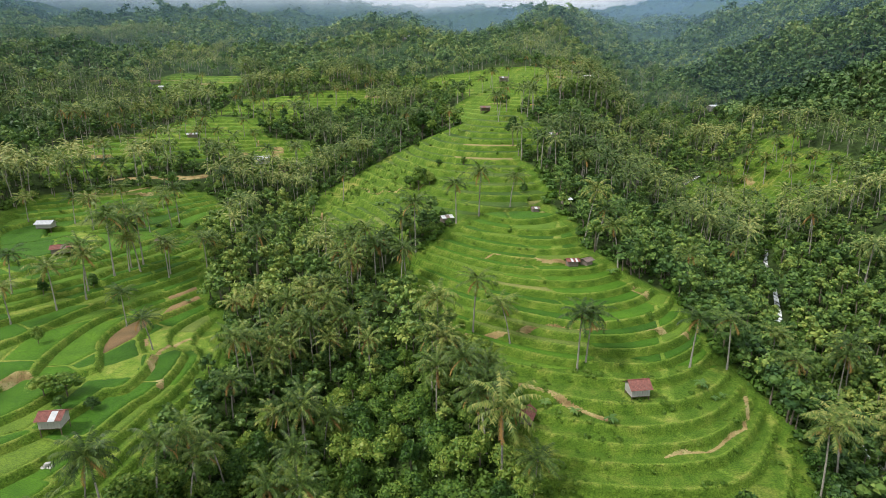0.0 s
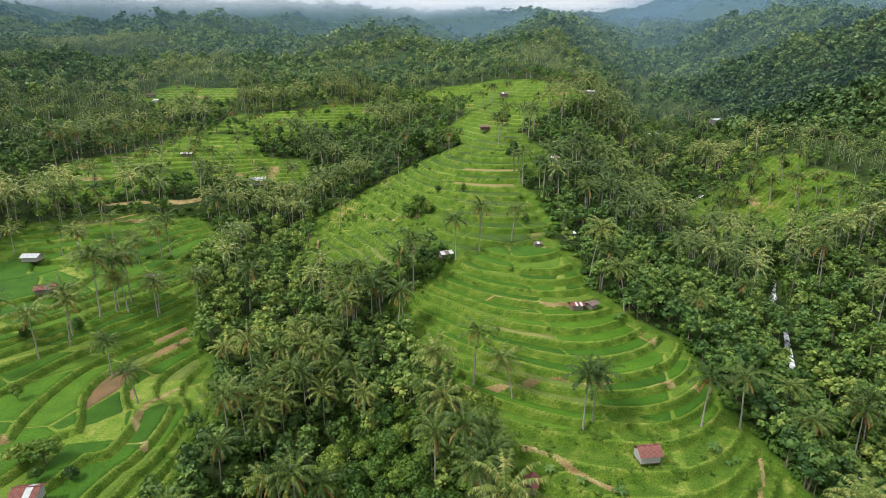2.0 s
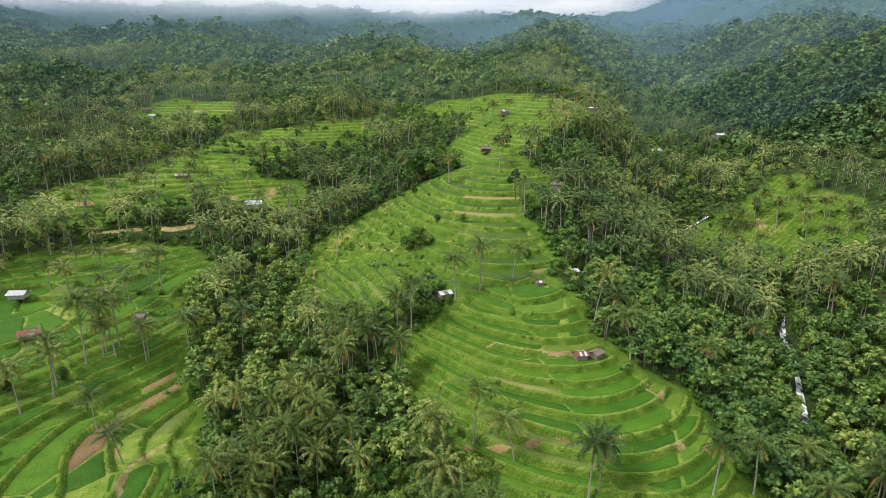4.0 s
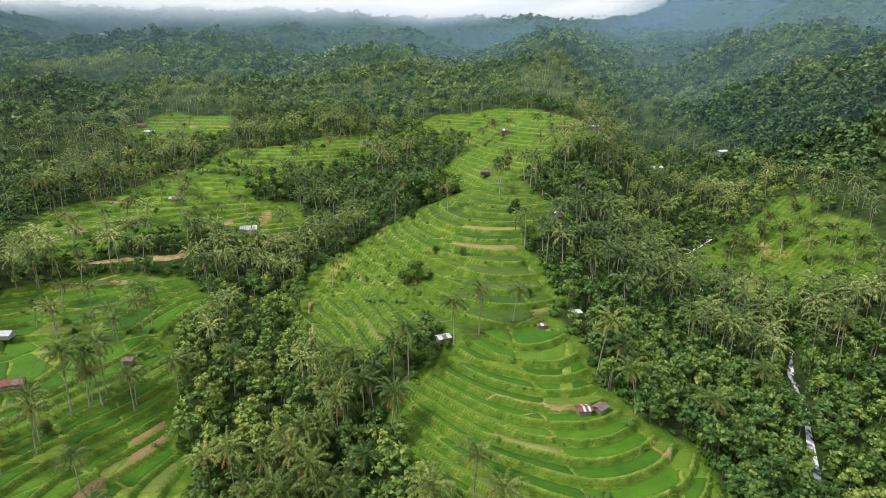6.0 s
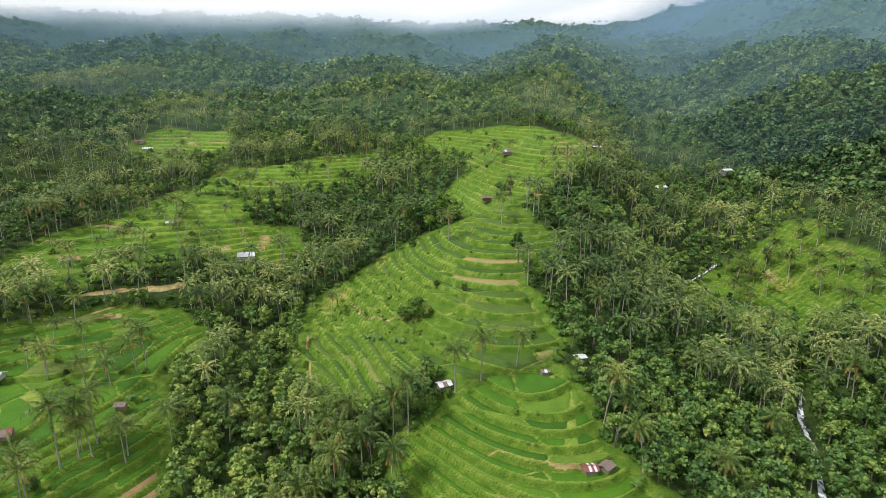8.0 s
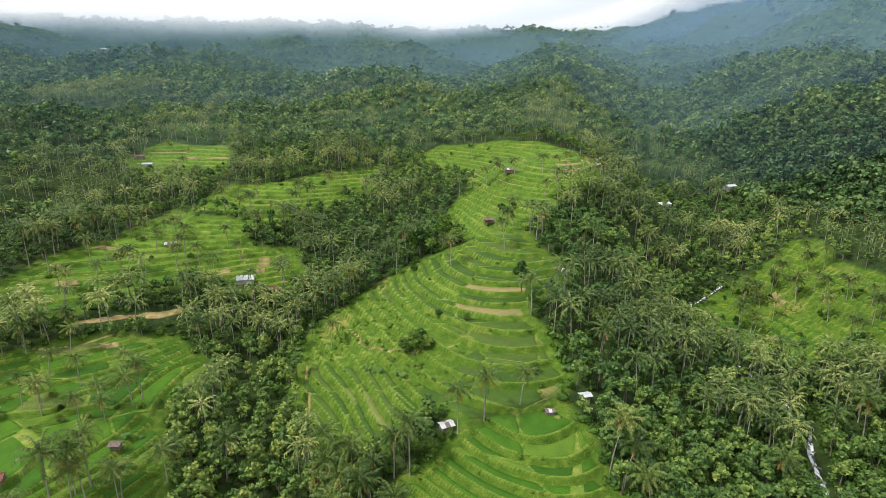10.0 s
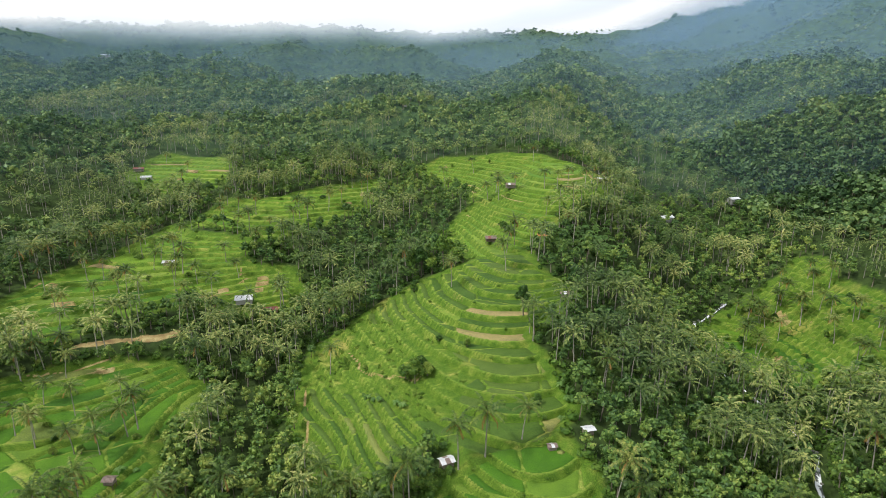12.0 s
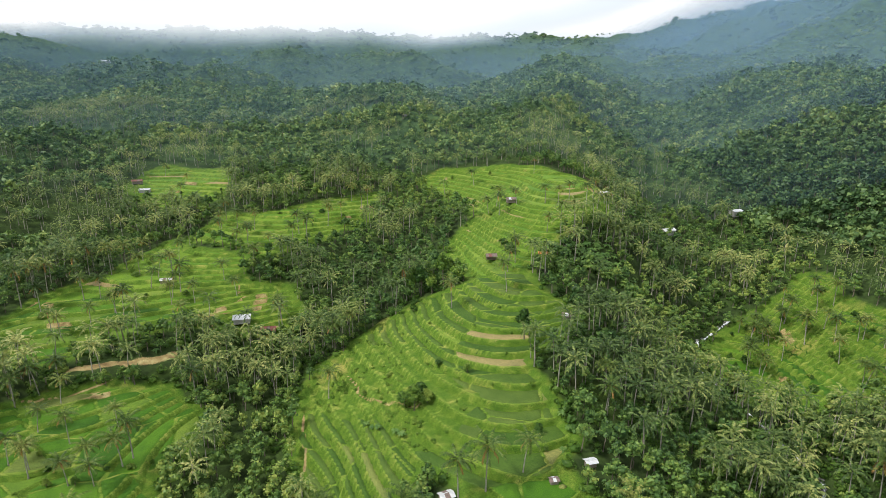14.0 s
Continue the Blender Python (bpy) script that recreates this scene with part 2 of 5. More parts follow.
def water_material():
    m, n, l, p = shader("white_water")
    t = grain(n, l, 0.9, 5, stretch=(1, 0.45, 1))
    r = ramp(n, [(0.42, (0.05, 0.06, 0.05)), (0.55, (0.80, 0.84, 0.86))])
    l.new(t.outputs[0], r.inputs[0]), l.new(r.outputs[0], p.inputs["Base Color"])
    p.inputs["Roughness"].default_value = 0.25
    bump(n, l, p, t.outputs[0], 0.8, 0.2)
    return m


mat_water = water_material()

# ---------------------------------------------------------------- landform
# Ridge crests, benches and stream beds of the valley (x, y, z); the ground is
# a smooth surface drawn over these lines.
SPUR = [(46, 40, -13), (42, 72, -6), (37, 95, 1), (31, 108, 4), (31, 124, 10.5), (28, 140, 15.5), (18, 161, 22.3),
        (16, 175, 23), (17, 196, 28.5), (10, 220, 34), (8, 245, 40), (18, 270, 45), (24, 292, 48.5), (32, 330, 57),
        (38, 360, 64), (45, 400, 68), (42, 440, 74), (70, 520, 92), (108, 613, 118)]
SPUR_LEFT = [(0, 70, -12), (0, 100, -4), (-2, 123, 2), (-10, 145, 7), (-22, 172, 11.5), (-25, 195, 15), (-14, 192, 20), (-40, 212, 14),
             (-44, 248, 19), (-31, 248, 24)]
SPUR_RIGHT = [(70, 60, -10), (62, 95, -3), (64, 110, 1), (50, 125, 9), (52, 150, 14), (42, 172, 22), (36, 196, 28),
              (42, 225, 33), (46, 243, 39), (70, 290, 46), (88, 330, 54), (92, 367, 62), (98, 394, 63)]
STREAM_LEFT = [(-24, 30, -20), (-26, 80, -15), (-30, 110, -11), (-34, 140, -5), (-48, 172, 1), (-60, 205, 7),
               (-68, 235, 11), (-62, 262, 16), (-44, 305, 31), (-32, 350, 42), (-25, 400, 54), (-40, 480, 70), (-34, 568, 97)]
BENCH_LEFT = [(-50, 40, -9), (-55, 75, -3), (-62, 101, 2), (-58, 118, 0.8), (-76, 127, 3), (-72, 160, 6), (-86, 190, 12), (-100, 225, 17),
              (-82, 273, 23), (-118, 292, 34), (-89, 333, 44.5), (-63, 380, 54), (-70, 440, 66)]
UPPER_LEFT = [(-95, 60, 3), (-100, 110, 8), (-108, 152, 14), (-131, 182, 15), (-150, 235, 25), (-172, 278, 34),
              (-168, 324, 37), (-143, 326, 41), (-154, 356, 42), (-139, 408, 59), (-200, 415, 59)]
RIDGE_LEFT = [(-170, 60, 20), (-190, 130, 30), (-230, 200, 40), (-262, 280, 50), (-300, 380, 72), (-330, 520, 96), (-300, 700, 118),
              (-200, 560, 88)]
RIVER = [(86, 30, -20), (86, 80, -15), (88, 110, -10), (93, 143, -4.5), (98, 154, -3), (106, 171, -1), (112, 188, 0.8), (119, 200, 2.5),
         (114, 230, 5.5), (108, 262, 8.5), (116, 288, 10.5), (138, 304, 15), (132, 350, 26), (132, 388, 34), (150, 460, 48), (185, 560, 66), (240, 700, 92)]
BENCH_RIGHT = [(140, 60, 2), (140, 130, 6), (142, 190, 10), (150, 230, 12), (165, 270, 18), (170, 295, 24), (178, 317, 30), (214, 370, 44), (200, 405, 42)]
HILL_RIGHT = [(210, 90, 30), (220, 180, 32), (235, 260, 36), (262, 330, 56), (300, 380, 84), (330, 440, 106), (330, 520, 112), (310, 620, 116), (330, 760, 130)]
FAR_LINES = [[(-700, 200, 110), (-650, 700, 140), (-608, 1106, 165), (-336, 1282, 200), (-100, 1300, 200)],
             [(700, 200, 190), (700, 700, 250), (800, 1200, 300), (900, 1700, 345)],
             [(108, 613, 118), (150, 800, 130), (220, 1000, 158), (280, 1250, 192)],
             [(369, 1114, 160), (480, 1500, 215), (470, 1900, 270)],
             [(-1500, 1300, 260), (-900, 1750, 300), (-300, 1900, 305), (250, 2000, 300), (520, 2150, 320)],
             [(770, 2000, 345), (930, 1900, 356), (1300, 1800, 500), (1500, 900, 480)],
             [(-300, -200, 30), (0, -250, -40), (300, -200, 40)],
             [(-2500, 3500, 330), (0, 3600, 330), (2500, 3500, 600)],
             [(-2500, 0, 260), (-2600, 1500, 300)], [(2500, 0, 420), (2600, 1500, 560)], [(-1500, -1500, 120), (0, -1600, 60), (1500, -1500, 140)]]


# Knolls and gullies of the wooded slopes behind the fields
KNOLLS = [[(-420, 735, 134), (-289, 757, 138), (-235, 765, 132), (-185, 750, 116)], [(-140, 560, 84), (-138, 680, 96), (-120, 840, 114)],
          [(-95, 640, 104), (-58, 670, 116), (-10, 700, 112)], [(26, 640, 92), (40, 740, 100), (60, 880, 116)],
          [(108, 613, 118), (131, 656, 128), (150, 700, 112)], [(190, 760, 126), (221, 850, 146), (230, 930, 136)],
          [(380, 632, 128), (420, 700, 150)], [(230, 1040, 130), (300, 900, 112)]]


def along(line, step):
    out = []
    for a, b in zip(line, line[1:]):
        a, b = np.array(a, float), np.array(b, float)
        n = max(1, int(np.hypot(*(b - a)[:2]) / step))
        out += [a + (b - a) * i / n for i in range(n)]
    return out + [np.array(line[-1], float)]


NODES = []
for line in (SPUR, SPUR_LEFT, SPUR_RIGHT, STREAM_LEFT, BENCH_LEFT, UPPER_LEFT, RIDGE_LEFT, RIVER, BENCH_RIGHT, HILL_RIGHT):
    NODES += along(line, 22)
for line in KNOLLS:
    NODES += along(line, 45)
for line in FAR_LINES:
    NODES += along(line, 180)
NODES = np.array(NODES)
keep = [i for i in range(len(NODES)) if i == 0 or np.min(np.hypot(*(NODES[:i, :2] - NODES[i, :2]).T)) > 3]
NODES = NODES[keep]


def reach(x, y):
    return np.sqrt((np.asarray(x)[..., None] - NODES[:, 0]) ** 2 + (np.asarray(y)[..., None] - NODES[:, 1]) ** 2)


def broad(r):
    w = (r * r + 2500.0) ** -1.6
    return (w @ NODES[:, 2]) / w.sum(-1)


def near(r):
    return np.exp(-r / 90.0) * (1 + r / 90.0)


APART = reach(NODES[:, 0], NODES[:, 1])
WEIGHT = np.linalg.solve(near(APART) + 0.0006 * np.eye(len(NODES)), NODES[:, 2] - broad(APART))


def drawn_height(x, y):
    """The smooth land, before terraces, from the lines themselves."""
    x, y = np.asarray(x, float), np.asarray(y, float)
    flat_x, flat_y = x.ravel(), y.ravel()
    out = np.empty(flat_x.size)
    for i in range(0, flat_x.size, 40000):
        r = reach(flat_x[i:i + 40000], flat_y[i:i + 40000])
        out[i:i + 40000] = broad(r) + near(r) @ WEIGHT
    return out.reshape(x.shape)


# The middle of the valley is looked up in a table of 2 m squares
TABLE_X, TABLE_Y = np.arange(-262.0, 263.0, 2.0), np.arange(40.0, 485.0, 2.0)
TABLE = drawn_height(*np.meshgrid(TABLE_X, TABLE_Y))


def slope_height(x, y):
    """The smooth land, before terraces."""
    x, y = np.asarray(x, float), np.asarray(y, float)
    out = np.empty(x.shape)
    within = (x > -260) & (x < 258) & (y > 42) & (y < 480)
    u, v = (x[within] + 262) / 2, (y[within] - 40) / 2
    i, j = np.floor(u).astype(int), np.floor(v).astype(int)
    a, b = u - i, v - j
    out[within] = (TABLE[j, i] * (1 - a) + TABLE[j, i + 1] * a) * (1 - b) + (TABLE[j + 1, i] * (1 - a) + TABLE[j + 1, i + 1] * a) * b
    if not within.all():
        out[~within] = drawn_height(x[~within], y[~within])
    return out


def lattice(ix, iy, seed):
    h = np.sin(ix * 127.1 + iy * 311.7 + seed * 74.7) * 43758.5453
    return h - np.floor(h)


def rough(x, y, size, seed=0):
    """Smooth random waves, about -1 to 1."""
    u, v = np.asarray(x, float) / size, np.asarray(y, float) / size
    iu, iv = np.floor(u), np.floor(v)
    a, b = u - iu, v - iv
    a, b = a * a * (3 - 2 * a), b * b * (3 - 2 * b)
    low = lattice(iu, iv, seed) * (1 - a) + lattice(iu + 1, iv, seed) * a
    high = lattice(iu, iv + 1, seed) * (1 - a) + lattice(iu + 1, iv + 1, seed) * a
    return 2 * (low * (1 - b) + high * b) - 1


def crowns(x, y, size, seed):
    """Rounded heads side by side, 0 to 1, like a closed canopy from above."""
    u, v = np.asarray(x) / size, np.asarray(y) / size
    iu, iv = np.floor(u), np.floor(v)
    best = np.zeros(u.shape)
    for a in (-1, 0, 1):
        for b in (-1, 0, 1):
            cu, cv = iu + a + 0.15 + 0.7 * lattice(iu + a, iv + b, seed), iv + b + 0.15 + 0.7 * lattice(iu + a, iv + b, seed + 1)
            wide = 0.55 + 0.35 * lattice(iu + a, iv + b, seed + 2)
            best = np.maximum(best, wide * np.sqrt(np.clip(1 - ((u - cu) ** 2 + (v - cv) ** 2) / wide ** 2, 0, 1)))
    return best


def canopy(x, y):
    """Height of the closed tree tops over the far slopes."""
    return (crowns(x + 40, y + 9, 34.0, 34) * 5.0 + crowns(x, y, 13.0, 37) * 5.0) * np.clip((y - 450) / 120, 0, 1)


# Outlines of the terraced fields on the plan, with the height of their steps
FIELD_NOSE = [(13, 96), (8, 112), (1, 129), (-14, 156), (-7, 159), (3, 165), (14, 170), (28, 174), (38, 167), (36, 151), (43, 143),
              (51, 136), (58, 134), (60, 115), (63, 104), (66, 98), (58, 72), (17, 72)]
FIELD_MID = [(-53, 250), (-41, 251), (-29, 261), (-11, 268), (3, 271), (20, 276), (34, 274), (38, 254), (52, 247), (36, 230), (27, 220),
             (34, 199), (33, 187), (26, 175), (11, 172), (-7, 187), (-14, 166), (-28, 166), (-37, 188), (-44, 205), (-47, 222)]
FIELD_TOP = [(-21, 438), (-3, 457), (64, 425), (93, 380), (92, 342), (60, 315), (50, 293), (36, 279), (26, 268), (11, 279), (2, 313),
             (4, 333), (17, 352), (5, 395)]
FIELD_SHELF = [(-140, 345), (-128, 372), (-95, 372), (-78, 385), (-45, 409), (-41, 386), (-48, 365), (-68, 340), (-91, 324), (-106, 327)]
FIELD_WEST = [(-158, 230), (-177, 257), (-174, 287), (-160, 307), (-151, 348), (-132, 329), (-102, 319), (-95, 302), (-70, 298), (-66, 284),
              (-66, 273), (-91, 265), (-97, 275), (-112, 262), (-130, 252), (-140, 241)]
FIELD_HIGH = [(-212, 419), (-211, 448), (-202, 463), (-158, 455), (-139, 416), (-145, 401), (-174, 391)]
FIELD_LOW_WEST = [(-118, 120), (-140, 159), (-150, 204), (-135, 214), (-115, 205), (-94, 203), (-79, 176), (-74, 162), (-67, 151), (-59, 137),
                  (-52, 121), (-52, 102), (-52, 93), (-53, 77), (-58, 66), (-110, 66)]
FIELD_MID_WEST = [(-142, 208), (-136, 215), (-116, 226), (-98, 229), (-87, 221), (-80, 202), (-84, 188), (-93, 178), (-121, 175)]
FIELD_EAST = [(123, 288), (142, 301), (168, 310), (181, 321), (186, 315), (181, 286), (189, 274), (165, 227), (149, 237), (131, 233),
              (121, 245), (119, 273)]
FIELDS = [(FIELD_NOSE, 1.5), (FIELD_MID, 1.95), (FIELD_TOP, 1.6), (FIELD_SHELF, 1.5), (FIELD_WEST, 1.5), (FIELD_HIGH, 1.6),
          (FIELD_LOW_WEST, 1.35), (FIELD_MID_WEST, 1.3), (FIELD_EAST, 1.8)]
# Rough pasture on the fields, where no rice stands
PASTURES = [[(-50, 258), (-33, 258), (-14, 238), (-3, 222), (9, 205), (6, 184), (-10, 188), (-22, 206), (-34, 214), (-46, 224)],
            [(8, 112), (30, 107), (44, 106), (66, 112), (70, 70), (10, 70)]]


def inside(x, y, outline):
    """Distance in metres to the outline, positive within it."""
    x, y = np.asarray(x, float), np.asarray(y, float)
    hit, best = np.zeros(x.shape, bool), np.full(x.shape, 1e9)
    for (ax, ay), (bx, by) in zip(outline, outline[1:] + outline[:1]):
        dx, dy = bx - ax, by - ay
        t = np.clip(((x - ax) * dx + (y - ay) * dy) / (dx * dx + dy * dy), 0, 1)
        best = np.minimum(best, np.hypot(x - ax - t * dx, y - ay - t * dy))
        hit ^= ((ay > y) != (by > y)) & (x < (bx - ax) * (y - ay) / (by - ay if by != ay else 1e-9) + ax)
    return np.where(hit, best, -best)


def to_line(x, y, line):
    """Distance to a line on the plan."""
    best = np.full(np.shape(x), 1e9)
    for a, b in zip(line, line[1:]):
        dx, dy = b[0] - a[0], b[1] - a[1]
        t = np.clip(((x - a[0]) * dx + (y - a[1]) * dy) / (dx * dx + dy * dy), 0, 1)
        best = np.minimum(best, np.hypot(x - a[0] - t * dx, y - a[1] - t * dy))
    return best


CLUSTERS = np.random.RandomState(6).rand(170, 2) * [420, 410] + [-220, 60]
SEEDS = np.random.RandomState(5).rand(460, 2) * [420, 410] + [-220, 60]


def parcels(x, y, seeds=SEEDS):
    """Index of the nearest parcel's middle, and how far the next parcel is."""
    flat_x, flat_y = np.ravel(x), np.ravel(y)
    index, gap = np.empty(flat_x.size, int), np.empty(flat_x.size)
    for i in range(0, flat_x.size, 20000):
        d = np.hypot(flat_x[i:i + 20000, None] - seeds[:, 0], flat_y[i:i + 20000, None] - seeds[:, 1])
        two = np.partition(d, 1, axis=1)
        index[i:i + 20000], gap[i:i + 20000] = d.argmin(1), two[:, 1] - two[:, 0]
    return index.reshape(np.shape(x)), gap.reshape(np.shape(x))


def land(x, y, detail=False):
    """Height of the finished ground; with detail also the terrace number, place on its step, field, parcel, gap and distance to the edge."""
    x, y = np.asarray(x, float), np.asarray(y, float)
    base = slope_height(x, y)
    z = base
    wavy = z + 0.95 * rough(x, y, 37, 1) + 0.35 * rough(x, y, 15, 2)
    z = z + 0.5 * rough(x, y, 9, 3) + np.clip((y - 430) / 350, 0, 1) * (15 * rough(x, y, 120, 4) + 10 * rough(x, y, 55, 5))
    field, edge, step = np.full(x.shape, -1), np.full(x.shape, -1e9), np.ones(x.shape)
    for i, (outline, rise) in enumerate(FIELDS):
        d = inside(x, y, outline)
        here = d > edge
        field, step, edge = np.where(here, i, field), np.where(here, rise, step), np.where(here, d, edge)
    edge = edge + 2.4 * rough(x, y, 11, 6) + 2.0 * rough(x, y, 27, 24)
    cluster, apart = parcels(x + 3 * rough(x, y, 8, 20), y + 3 * rough(x, y, 8, 21), CLUSTERS)
    wavy = wavy + (lattice(cluster, 1.0, 7) - 0.5) * step * np.where(field == 6, 0.9, 0.0) * np.clip(apart / 3.0, 0, 1)
    tall = wavy / (2.7 * step) + 5.3 * field
    wavy = wavy + 0.42 * step * (rough(tall, 0.35 + 0.012 * x, 1, 45) + 0.35 * rough(tall * 2.3, 0.02 * x, 1, 46))
    k = np.floor(wavy / step)
    f = wavy / step - k
    parcel, gap = parcels(x, y) if detail else (None, None)
    farm = edge > -4
    tilt = np.zeros(x.shape)
    tilt[farm] = np.hypot(slope_height(x[farm] + 2, y[farm]) - base[farm], slope_height(x[farm], y[farm] + 2) - base[farm]) / 2
    wide = (1.0 + 0.35 * np.clip((y - 160) / 180, 0, 1)) * np.where((field == 6) | (field == 7), 0.75, 1.0)
    tread = 1 - np.clip(wide * tilt / step, 0.07, 0.36) * (1 + 0.35 * rough(x, y, 13, 25))
    rim = np.clip(0.6 * wide * tilt / step, 0.05, 0.15)
    riser = np.clip((f - tread) / (1 - tread), 0, 1)
    lip = np.clip(1 - f / rim, 0, 1) ** 0.5
    stepped = (k + riser * riser * (3 - 2 * riser)) * step + 0.2 * lip
    mix = np.clip(edge / 2.5 + 0.5, 0, 1)
    z = z * (1 - mix) + stepped * mix
    bed = to_line(x, y, RIVER)
    z = z - 1.6 * np.clip(1 - bed / 5, 0, 1)
    return (z, k, f, field, parcel, gap, edge, step, bed, tread, rim) if detail else z

# ---------------------------------------------------------------- mesh helpers
def tri_mesh(name, v, t, mats, which=None, tint=None, smooth=False):
    """A mesh from arrays of corners and triangles (or quads)."""
    me = bpy.data.meshes.new(name)
    v, t = np.asarray(v, np.float32), np.asarray(t, np.int32)
    side = t.shape[1]
    me.vertices.add(len(v)), me.loops.add(t.size), me.polygons.add(len(t))
    me.vertices.foreach_set("co", v.ravel())
    me.loops.foreach_set("vertex_index", t.ravel())
    me.polygons.foreach_set("loop_start", np.arange(0, t.size, side, dtype=np.int32))
    for m in mats:
        me.materials.append(m)
    if which is not None:
        me.polygons.foreach_set("material_index", np.asarray(which, np.int32))
    me.update(calc_edges=True)
    if tint is not None:
        me.attributes.new("tint", "FLOAT", "POINT").data.foreach_set("value", np.asarray(tint, np.float32))
    me.polygons.foreach_set("use_smooth", np.full(len(t), smooth))
    return me


def stuff(name, pieces, label, category, smooth=False):
    """Many plants joined: pieces are (v, t, material, tint) blocks."""
    mats = []
    for p in pieces:
        if p[2] not in mats:
            mats.append(p[2])
    v, t, w, tint, base = [], [], [], [], 0
    for pv, pt, pm, pq in pieces:
        v.append(pv), t.append(pt + base), w.append(np.full(len(pt), mats.index(pm))), tint.append(pq)
        base += len(pv)
    me = tri_mesh(name, np.concatenate(v), np.concatenate(t), mats, np.concatenate(w), np.concatenate(tint), smooth)
    return tagged(new(name, me), label, category, kind="stuff")


def part(name, me, parent, label="", m=None):
    ob = new(name, me)
    ob.parent = parent
    if m is not None:
        ob.matrix_local = m
    if label:
        tagged(ob, label)
    return ob


def bm_mesh(name, bm, mat, smooth=False):
    me = bpy.data.meshes.new(name)
    for f in bm.faces:
        f.smooth = smooth
    bm.to_mesh(me)
    bm.free()
    me.materials.append(mat)
    return me


def box_bm(bm, sx, sy, sz, at=(0, 0, 0), turn=None, bevel=0.015):
    made = bmesh.ops.create_cube(bm, size=1)
    m = Matrix.Translation(at) @ (turn or Matrix()) @ Matrix.Diagonal((sx, sy, sz, 1))
    bmesh.ops.transform(bm, matrix=m, verts=made["verts"])
    if bevel:
        edges = list({e for q in made["verts"] for e in q.link_edges})
        bmesh.ops.bevel(bm, geom=edges, offset=bevel, segments=1, affect="EDGES")


# ---------------------------------------------------------------- ground
def graded(stops, limit_low, limit_high, growth):
    """Grid lines: (start, spacing) stretches, then ever wider outwards."""
    out = []
    for (a, d), (b, _) in zip(stops, stops[1:]):
        out += list(np.linspace(a, b, int((b - a) / d), endpoint=False))
    out.append(stops[-1][0])
    low, d = [], stops[0][1]
    while (low[-1] if low else out[0]) > limit_low:
        d *= 1.35
        low.append((low[-1] if low else out[0]) - d)
    d = stops[-1][1]
    while out[-1] < limit_high:
        d *= growth
        out.append(out[-1] + d)
    return np.array(low[::-1] + out)


# The grid opens like a fan along the valley and is finest at its mouth
GY = graded([(60, 0.48), (130, 0.54), (200, 0.66), (290, 1.15), (470, 4.6), (900, 9.0), (1500, 16.0)], -1500, 4600, 1.1)
FAN = np.concatenate([np.linspace(-5, -1.2, 12), np.linspace(-1.1, -0.8, 12), np.linspace(-0.78, -0.26, 142), np.linspace(-0.255, 0.35, 182), np.linspace(0.356, 0.78, 72), np.linspace(0.8, 1.1, 12), np.linspace(1.2, 5, 12)])
WIDE = np.maximum(GY + 60, 100.0)
XX = np.clip(FAN, -1.1, 1.1)[None] * WIDE[:, None] + np.where(np.abs(FAN) > 1.1, np.sign(FAN) * (np.abs(FAN) - 1.1) * 900, 0)[None]
YY = np.repeat(GY[:, None], len(FAN), 1)
ZZ, K, F, FIELD, PARCEL, GAP, EDGE, STEP, BED, TREAD, LIP = land(XX, YY, True)
NX, NY = len(FAN), len(GY)
ridge = (EDGE > 0.6) & (F < TREAD)
ZZ = ZZ + np.where(ridge, 0.18 * np.clip(1.2 - GAP / 0.5, 0, 1), 0)
far_wood = np.flatnonzero(YY.ravel() > 450)
fx, fy = XX.ravel()[far_wood], YY.ravel()[far_wood]
ZZ.ravel()[far_wood] += canopy(fx, fy)
COVER = np.zeros((NY, NX, 4), np.float32)
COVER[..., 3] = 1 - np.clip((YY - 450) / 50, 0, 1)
COVER[..., 1] = np.clip((F - TREAD + 0.02) / 0.04, 0, 1) * (F < 0.97) * np.clip(EDGE, 0, 1)
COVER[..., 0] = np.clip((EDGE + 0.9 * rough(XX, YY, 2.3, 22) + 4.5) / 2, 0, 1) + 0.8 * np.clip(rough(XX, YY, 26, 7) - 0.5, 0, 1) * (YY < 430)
PATHS = [[(-47, 222), (-45, 208), (-42, 196), (-43, 186)], [(-36, 236), (-28, 222), (-20, 212), (-8, 206)], [(8, 148), (20, 145), (28, 141), (36, 141)],
         [(62, 104), (57, 94), (48, 88), (40, 86)], [(-96, 300), (-92, 290), (-98, 282), (-100, 270), (-92, 262)], [(-140, 214), (-128, 219), (-118, 228)],
         [(5, 122), (16, 119), (30, 117), (46, 117), (56, 119)], [(16, 104), (22, 101), (24, 97), (30, 94)], [(-62, 128), (-66, 120), (-64, 112), (-58, 104)]]
trod = np.full(XX.shape, 1e9)
for i, line in enumerate(PATHS):
    trod = np.minimum(trod, to_line(XX + 1.2 * rough(XX, YY, 6, 8), YY + 1.2 * rough(XX, YY, 6, 9), line) / (0.32 if i == 3 else 0.3 if i < 6 else 0.6))
COVER[..., 2] = np.clip(1.6 - trod, 0, 1) + np.clip((rough(XX, YY, 7, 10) + rough(XX, YY, 17, 11) - 1.15) * 3, 0, 0.7) * (EDGE > 0)
dry_bank = np.clip(COVER[..., 1] + (F < 1.6 * LIP), 0, 1) * np.where(FIELD == 0, np.exp(-((YY - 121) / 9) ** 2), 0.8 * (FIELD == 1)) * (EDGE > 0)
